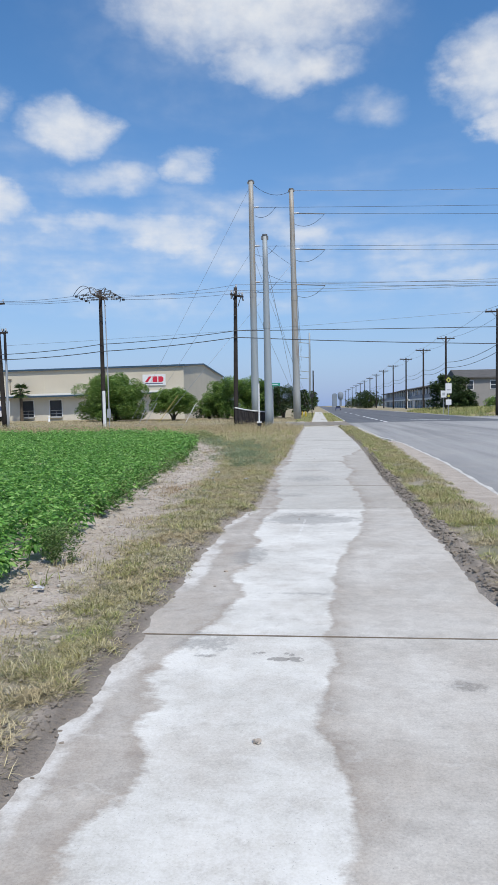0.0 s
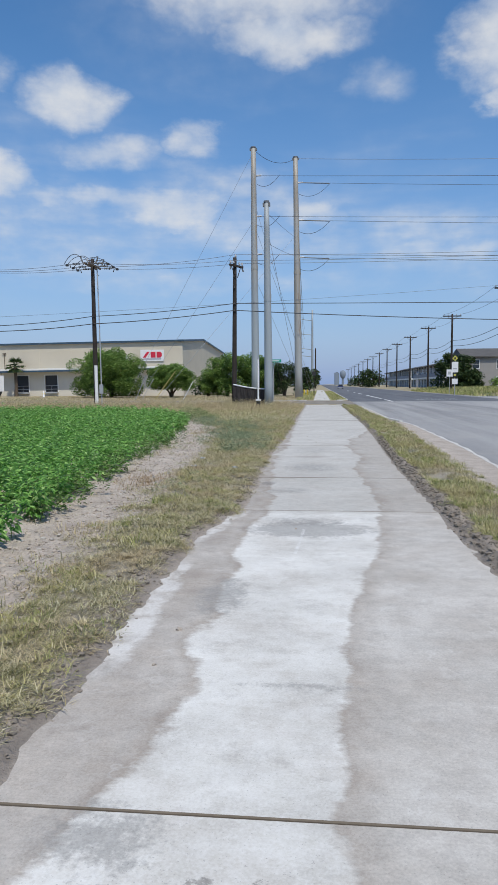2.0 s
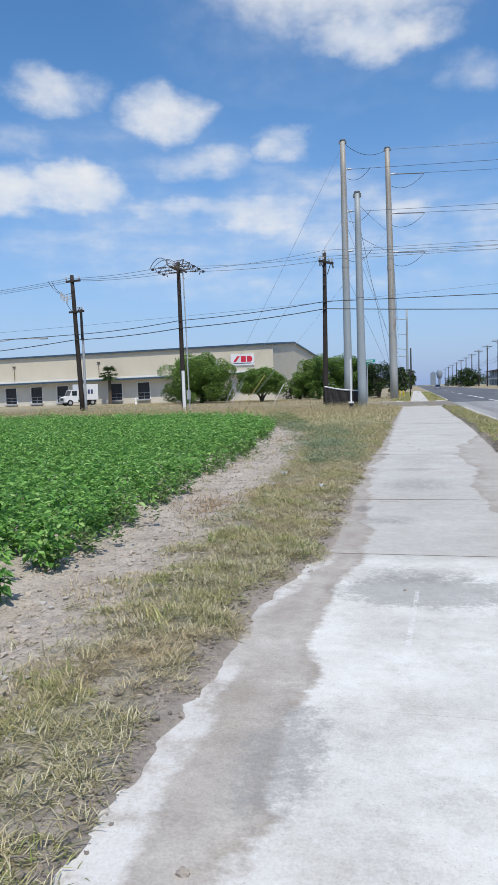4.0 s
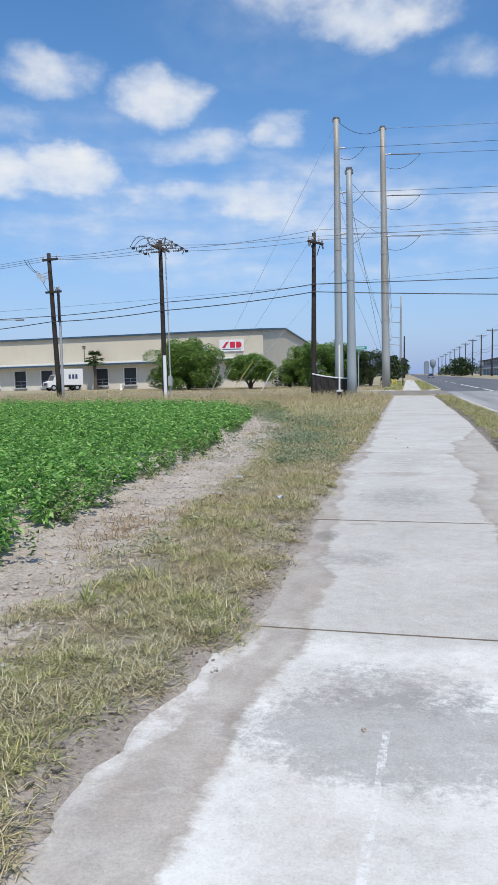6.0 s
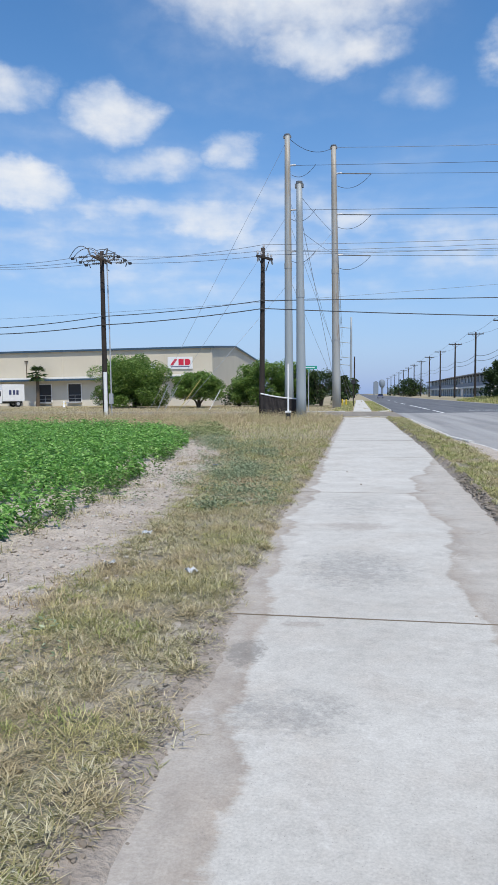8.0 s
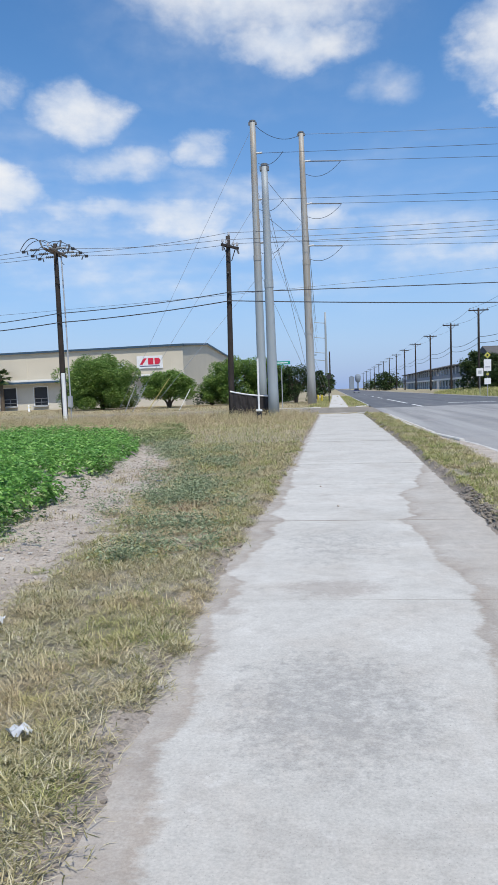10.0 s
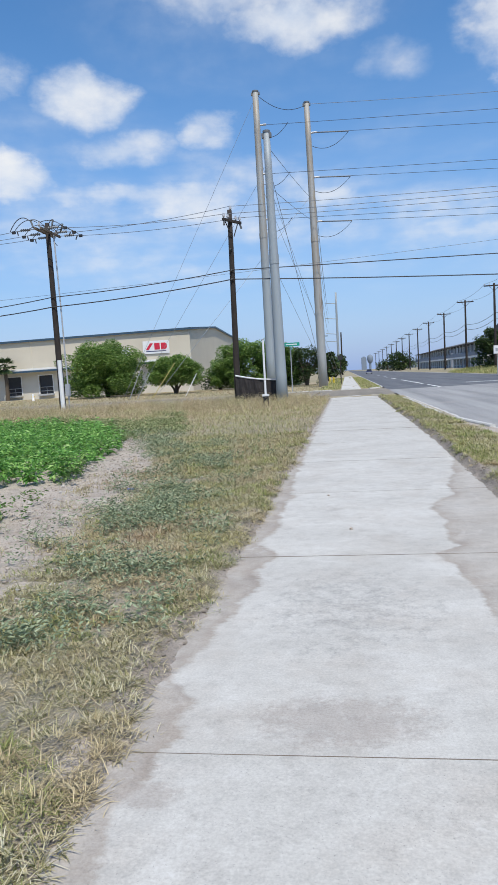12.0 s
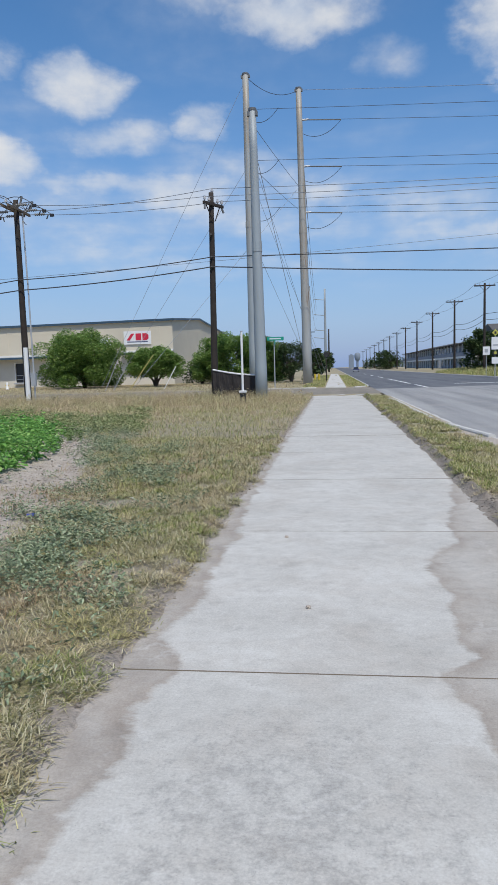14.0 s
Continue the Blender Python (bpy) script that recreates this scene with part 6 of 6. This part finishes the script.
def build_grass():
    rng = np.random.default_rng(33)
    # mown verge between the walk and the earth
    def verge(x, y):
        return (x > grass_edge(y) + rng.normal(0, 0.18, len(x))) & (x < left_edge(y) - lerp(y, [5, 12, 16], [0.15, 0.08, 0.05]) + 0.12 * np.array([rough(p, q, 1.7, 71.0) for p, q in zip(x, y)]) + rng.normal(0, 0.03, len(x)))
    for name, label, mat, count, per, cut, seed in (("verge_grass", "matted dry yellow grass along the verge", M_GRASS, 12000, 78, -0.55, 4.0), ("green_tufts", "low olive-green grass mats in the verge", M_GRASS_GREEN, 7500, 78, 0.04, 14.0)):
        x, y = scatter(rng, count, -5.2, -1.15, 0.0, 32, verge)
        k = clumpy(x, y, 1.0, seed, cut) & clumpy(x, y, 2.3, seed + 3, -0.48)
        x, y, th, out, lift = mats(rng, x[k], y[k], per)
        grass(name, label, x, y, rng.uniform(0.035, 0.085, len(x)), lerp(y, [5, 12, 20, 30], [0.0044, 0.0042, 0.0046, 0.0064]), 0.70 + 0.70 * out + rng.uniform(-0.1, 0.3, len(x)), mat, rng, lift, th)
    x, y = scatter(rng, 150000, -6.0, -1.2, 0.0, 34, verge)
    k = clumpy(x, y, 2.6, 19.0, -0.3) & (x < left_edge(y) - lerp(y, [8, 14], [0.14, 0.03]) - 0.14 * rng.uniform(0, 1, len(x)))
    grass("thatch", "fine dry clippings lying between the grass tufts", x[k], y[k], 0.07, lerp(y[k], [10, 20, 30], [0.0026, 0.0032, 0.005]), rng.uniform(1.15, 1.55, k.sum()), M_THATCH, rng, 0.003)
    x, y = scatter(rng, 4200, -3.6, -1.35, 0.5, 24, verge)
    k = clumpy(x, y, 1.2, 94.0, 0.10)
    grass("long_stems", "long bleached grass stems lying on the verge", x[k], y[k], 0.18, 0.005, 1.45, M_STRAW, rng, 0.02)
    # yellow-green shoots standing out of the verge
    for px, py in ((-2.12, 11.8), (-2.3, 11.2), (-2.75, 6.2), (-2.0, 8.9)):
        x, y = tufted(rng, np.array([px]), np.array([py]), 26, 0.06)
        grass("tall_shoots", "yellow-green broad-bladed shoots on the verge", x, y, 0.15, 0.011, rng.uniform(0.5, 1.4, 26), M_GRASS_GREEN, rng)
    # sparse tufts on the bare earth
    x, y = scatter(rng, 3000, -4.5, -2.0, 0.0, 30, lambda x, y: (x < grass_edge(y) + 0.2) & (x > field_edge(y) - 0.2))
    k = clumpy(x, y, 1.4, 24.0, 0.22)
    x, y = tufted(rng, x[k], y[k], 16, 0.05)
    grass("earth_tufts", "sparse dry tufts on the bare earth", x, y, 0.08, 0.006, rng.uniform(0.3, 1.5, len(x)), M_GRASS, rng)
    x, y = scatter(rng, 16000, -6.0, -2.0, 0.0, 34, lambda x, y: (x < grass_edge(y) + 0.2) & (x > field_edge(y) - 0.6))
    grass("earth_straw", "scraps of dead stalk strewn over the bare earth", x, y, 0.07, 0.005, 1.5, M_THATCH, rng, 0.004)
    # rusty dead patches, and bleached scraps of straw at the corner
    for i, (px, py, pr, m) in enumerate(((-3.0, 13.4, 0.35, 45), (-2.7, 27.5, 0.8, 260), (-3.6, 25.0, 0.5, 60), (-2.2, 21.0, 0.35, 50))):
        x, y = tufted(rng, px + rng.normal(0, pr * 0.6, m), py + rng.normal(0, pr, m), 14, 0.05)
        ok = x < left_edge(y) - 0.1
        grass("dead_patch", "rust-brown dead grass patch on the verge", x[ok], y[ok], 0.11, 0.007, rng.uniform(0.6, 1.5, ok.sum()), M_RUSTY, rng)
    # verge on the road side
    x, y = scatter(rng, 26000, 1.2, 3.0, 0.0, 53, lambda x, y: (x < dust_edge(y) + rng.normal(0, 0.10, len(x))) & (x > right_edge(y) + lerp(y, [4, 16, 26], [0.34, 0.28, 0.12]) + 0.22 * np.array([rough(p, q, 1.5, 81.0) for p, q in zip(x, y)])))
    k = clumpy(x, y, 1.5, 34.0, -0.25)
    x, y = x[k], y[k]
    a, e = tufted(rng, x[y < 36], y[y < 36], 3, 0.05)
    grass("road_verge_thatch", "brown clippings matted on the roadside verge", a, e, 0.07, 0.005, rng.uniform(1.1, 1.55, len(a)), M_THATCH, rng, 0.003)
    a, e, th, out, lift = mats(rng, x[::3], y[::3], 40)
    grass("road_verge_grass", "dry olive mown grass between walk and road", a, e, 0.07, lerp(e, [8, 16, 40], [0.0045, 0.006, 0.009]), 0.5 + out, M_GRASS, rng, lift, th)
    k = clumpy(x, y, 0.9, 44.0, -0.05)
    a, e, th, out, lift = mats(rng, x[k][::2], y[k][::2], 40)
    grass("road_verge_green", "greener grass on the roadside verge", a, e, 0.07, lerp(e, [8, 16, 40], [0.0045, 0.006, 0.009]), 0.5 + out, M_GRASS_GREEN, rng, lift, th)
    # beyond the field the grass grows tall and dry
    def corner(x, y):
        return ((x > grass_edge(y)) | (y > 33)) & ((x > field_edge(y)) | (y > 36.4)) & (x > -8 - y * 0.65) & (x < -1.3)
    x, y = scatter(rng, 75000, -45, -1.25, 25, 57, corner)
    x, y = tufted(rng, x, y, 6, 0.07)
    ok = corner(x, y)
    x, y = x[ok], y[ok]
    swell = np.array([rough(p, q, 0.28, 5.0) for p, q in zip(x, y)])
    tall = np.clip((y - 39.5 + 3.0 * swell) / 9, 0.06, 1.0) * np.where(x > -2.4, 0.4, 1.0)
    k = (rng.uniform(0, 1, len(x)) < np.clip((y - 31) / 10, 0.22, 1.0)) & clumpy(x, y, 0.6, 54.0, -0.3)
    x, y, tall = x[k], y[k], tall[k]
    grass("tall_grass", "tall straw-coloured dry grass at the corner", x, y, 0.08 + 0.44 * tall * rng.uniform(0.3, 1.25, len(x)), np.where(tall > 0.3, 0.0065, 0.008), rng.uniform(0.2, 1.5, len(x)), M_STRAW, rng)
    x, y = scatter(rng, 90000, -45, -1.25, 25, 50, corner)
    k = clumpy(x, y, 0.45, 64.0, -0.12) | (clumpy(x, y, 1.1, 84.0, 0.0) & (y < 43))
    x, y = x[k], y[k]
    grass("corner_grass", "olive-green grass patches before the tall dry grass", x, y, 0.15, 0.011, rng.uniform(0.3, 1.4, len(x)), M_GRASS_GREEN, rng)
    x, y = scatter(rng, 130000, -30, -1.3, 26, 49, corner)
    grass("matted_straw", "matted dry straw lying between the corner grasses", x, y, 0.13, 0.008, rng.uniform(1.0, 1.5, len(x)), M_STRAW, rng, 0.004)
    # seed heads standing over the tall grass
    x, y = scatter(rng, 9000, -30, -1.6, 43, 56, corner)
    z = height_of(x, y) + rng.uniform(0.22, 0.52, len(x)) * np.clip((y - 39) / 9, 0.2, 1.0)
    ob = new("seed_heads", leaves("seed_heads", np.stack([x, y, z], 1), 0.075, M_STRAW, rng, 0.0, 0.25))
    tagged(ob, "feathery straw seed heads over the tall grass", "grass", kind="stuff")
    # far side and beyond the side street
    x, y = scatter(rng, 26000, 18.2, 34, 89.5, 150, lambda x, y: (x > 18.3))
    grass("far_verge_grass", "rough green and straw grass on the far verge", x, y, 0.55, 0.05, 0.5, M_GRASS_GREEN, rng)
    x, y = scatter(rng, 24000, -40, 2.2, 71.5, 99, lambda x, y: (np.abs(x + 0.03) > 0.9))
    grass("lot_grass", "short dry grass beyond the side street", x, y, 0.16, 0.03, 0.7, M_STRAW, rng)
    x, y = scatter(rng, 9000, 0.85, 2.35, 71.5, 150, lambda x, y: x > 0)
    grass("strip_grass", "green grass strip beside the far walk", x, y, 0.16, 0.03, 0.6, M_GRASS_GREEN, rng)
    x, y = scatter(rng, 6000, -2.6, -0.9, 71.5, 150, lambda x, y: x < 0)
    grass("strip_grass_inner", "green grass beside the far walk", x, y, 0.2, 0.03, 0.6, M_GRASS_GREEN, rng)


build_grass()


def build_weeds():
    rng = np.random.default_rng(55)
    y = rng.uniform(18.0, 34, 1600)
    x = grass_edge(y) + rng.normal(0.6, 0.55, 1600)
    k = (x < -1.5) & clumpy(x, y, 0.9, 74.0, 0.03)
    x, y = x[k], y[k]
    x = np.concatenate([x, [-2.27, -2.40, -2.15, -2.55]])
    y = np.concatenate([y, [12.6, 12.45, 13.1, 12.2]])
    n, per = len(x), 34
    a, r = rng.uniform(0, math.tau, (n, per)), rng.uniform(0, 0.17, (n, per))
    h = rng.uniform(0.02, 0.20, (n, per)) * rng.uniform(0.5, 1.2, n)[:, None]
    pos = np.stack([x[:, None] + np.cos(a) * r, y[:, None] + np.sin(a) * r, h], 2).reshape(-1, 3)
    ob = new("weeds", leaves("weeds", pos, 0.042, M_WEED, rng, 0.3, 0.35))
    tagged(ob, "low grey-green weeds on dry ground", "weeds", kind="stuff")


build_weeds()


def pebble_mesh(name, mat, seed, sub=1):
    bm = bmesh.new()
    bmesh.ops.create_icosphere(bm, subdivisions=sub, radius=1.0)
    r = random.Random(seed)
    for p in bm.verts:
        p.co *= r.uniform(0.55, 1.3)
        p.co.z *= 0.65
    me = bpy.data.meshes.new(name)
    bm.to_mesh(me)
    bm.free()
    me.materials.append(mat)
    return me


def build_clods():
    rng = np.random.default_rng(77)
    unit = []
    for s in range(6):
        m = pebble_mesh("clod_shape", M_CLOD, s)
        unit.append((np.array([p.co[:] for p in m.vertices]), [tuple(q.vertices) for q in m.polygons]))
        bpy.data.meshes.remove(m)
    for name, label, mat, count, lo, hi, kind in (("earth_clods", "crumbled grey-brown clods on the bare earth", M_CLOD, 15000, 0.004, 0.028, 0), ("edge_clods", "dark soil crumbs along the edges of the walk", M_CLOD_DARK, 9000, 0.003, 0.016, 1),
                                                  ("verge_clods", "dark crumbling clods heaped along the verges", M_CLOD_DARK, 8000, 0.004, 0.026, 3),
                                                  ("pale_stones", "small pale stones scattered on the earth", M_STONE, 1300, 0.005, 0.034, 0), ("corner_stones", "pale scraps and stones among the corner grass", M_STONE, 130, 0.012, 0.036, 2)):
        verts, faces, o = [], [], 0
        y = rng.uniform(0.5, 34 if kind == 0 else 40, count) ** 1.0
        if kind == 2:
            y = rng.uniform(22, 40, count)
            x = -1.6 - rng.uniform(0, 1, count) * (y - 20) * 0.3
        elif kind == 3:
            y = rng.uniform(1.0, 22.0, count)
            x = np.where((rng.uniform(0, 1, count) < 0.6) & (y < 14), left_edge(y) - 0.08 - np.abs(rng.normal(0, 0.16, count)), right_edge(y) + 0.03 + np.abs(rng.normal(0, 0.13, count)))
        elif kind == 0:
            x = grass_edge(y) + (field_edge(y) - grass_edge(y)) * rng.uniform(-0.25, 1.25, count)
        else:
            x = np.where(rng.uniform(0, 1, count) < 0.35, left_edge(y) - 0.06 + rng.normal(0, 0.06, count), right_edge(y) + 0.12 + rng.normal(0, 0.10, count))
        z = height_of(x, y)
        size = lo + (hi - lo) * rng.uniform(0, 1, count) ** 4 * np.where((x > 0) & (kind == 3), 1.7, 1.0)
        for i in range(count):
            p, f = unit[i % 6]
            c, s = math.cos(i), math.sin(i)
            q = p * size[i]
            verts.append(np.stack([q[:, 0] * c - q[:, 1] * s + x[i], q[:, 0] * s + q[:, 1] * c + y[i], q[:, 2] + z[i] + size[i] * 0.3], 1))
            faces += [tuple(o + j for j in t) for t in f]
            o += len(p)
        me = bpy.data.meshes.new(name)
        me.from_pydata(np.concatenate(verts).tolist(), [], faces)
        me.materials.append(mat)
        tagged(new(name, me), label, "stones", kind="stuff")


build_clods()


def litter(x, y, size, seed, mat, label, tall=0.5):
    """A crumpled scrap lying on the ground."""
    r = random.Random(seed)
    n = 5
    g = Geo()
    top = [[(x + (i / n - 0.5) * size, y + (j / n - 0.5) * size * 0.6, ground_height(x, y) + 0.03 + r.uniform(0, size * tall * 0.4)) for i in range(n + 1)] for j in range(n + 1)]
    v = [p for row in top for p in row]
    f = [(j * (n + 1) + i, j * (n + 1) + i + 1, (j + 1) * (n + 1) + i + 1, (j + 1) * (n + 1) + i) for j in range(n) for i in range(n)]
    ob = new("litter", g.add(v, f).mesh("litter", mat))
    tagged(ob, label, "litter", "scraps of litter")


litter(-2.54, 15.18, 0.10, 1, M_LITTER, "crumpled white scrap lying on the verge", 1.1)
litter(-1.76, 14.98, 0.10, 2, M_LITTER, "crumpled white scrap lying in dry grass", 1.1)
litter(-2.58, 16.42, 0.10, 3, M_LITTER, "crumpled silver wrapper on bare earth", 1.1)
litter(-3.35, 23.8, 0.10, 4, M_BLUE, "small blue plastic scrap on bare earth")
litter(-2.66, 5.95, 0.10, 5, M_LITTER, "crumpled pale wrapper on bare earth")
litter(3.3, 11.9, 0.22, 6, M_BLACK, "dark crumpled scrap at the road edge")


def pebble(x, y, r, seed, label, mat=None):
    ob = new("pebble", pebble_mesh("pebble", mat or M_CLOD, seed, 2))
    ob.matrix_basis = Matrix.Translation((x, y, r * 0.45)) @ Matrix.Diagonal((r, r, r, 1))
    tagged(ob, label, "pebble", "pebbles on the walk")


for i, (x, y, r) in enumerate(((-0.53, 3.35, 0.02), (-0.60, 22.95, 0.018), (-0.34, 21.1, 0.018), (-1.12, 6.75, 0.02), (-1.15, 6.2, 0.012), (-0.5, 9.9, 0.012), (0.4, 14.2, 0.01), (-1.25, 10.35, 0.022))):
    pebble(x, y, r, i, "small dark pebble lying on the concrete walk", M_STONE if i == 7 else None)


# ---- the walk: slabs ----
def build_walk():
    walk_ob = tagged(new("pavement"), "pale concrete walk of broomed slabs with mud stains", "pavement", kind="structure")
    L = 3.05
    b, w0, w = 0.0035, -1.62, 1.52
    gap = {0: 0.0025, 2: 0.0075, 3: 0.0010}
    rng = random.Random(4)
    for k in range(-2, 16):
        g0, g1 = gap.get(k, 0.0020), gap.get(k + 1, 0.0020)
        xs, ys = [w0, w0 + b, w - b, w], [g0, g0 + b, L - g1 - b, L - g1]
        v = [(x, y, -0.006 if i in (0, 3) or j in (0, 3) else 0.0) for j, y in enumerate(ys) for i, x in enumerate(xs)]
        f = [(4 * j + i, 4 * j + i + 1, 4 * j + 5 + i, 4 * j + 4 + i) for j in range(3) for i in range(3)]
        o = len(v)
        v += [(w0, g0, -0.12), (w, g0, -0.12), (w, L - g1, -0.12), (w0, L - g1, -0.12)]
        f += [(3, 2, 1, 0, o, o + 1), (12, 13, 14, 15, o + 2, o + 3), (0, 4, 8, 12, o + 3, o), (15, 11, 7, 3, o + 1, o + 2)]
        me = Geo().add(v, f).mesh("slab", M_WALK)
        me.materials.append(M_JOINT)
        for i in (1, 7, 9, 10):
            me.polygons[i].material_index = 1
        ob = new("slab", me)
        ob.parent = walk_ob
        ob.matrix_basis = pose(0, 4.9 + L * k, rng.uniform(-0.002, 0.002), rng.uniform(-0.05, 0.05), rng.uniform(-0.05, 0.05), 0)
    bed = Geo().box(-1.5, 1.4, -1.2, 53.7, -0.16, -0.022)
    part("joint_filler", bed, M_JOINT, walk_ob)
    far = Geo()
    for k in range(70):
        far.box(-0.8, 0.75, 70.8 + 1.6 * k, 70.8 + 1.6 * k + 1.58, -0.12, 0.0)
    ob = part("far_slabs", far, M_KERB, walk_ob)
    ob["kind"] = "stuff"
    ramp = Geo().add([(-1.2, 53.72, -0.002), (1.2, 53.72, -0.002), (1.0, 57.4, -0.03), (-1.4, 57.4, -0.03), (-1.2, 53.72, -0.15), (1.2, 53.72, -0.15), (1.0, 57.4, -0.15), (-1.4, 57.4, -0.15)],
                     [(0, 1, 2, 3), (0, 4, 5, 1), (1, 5, 6, 2), (3, 7, 4, 0)])
    part("ramp", ramp, M_KERB, walk_ob)


build_walk()
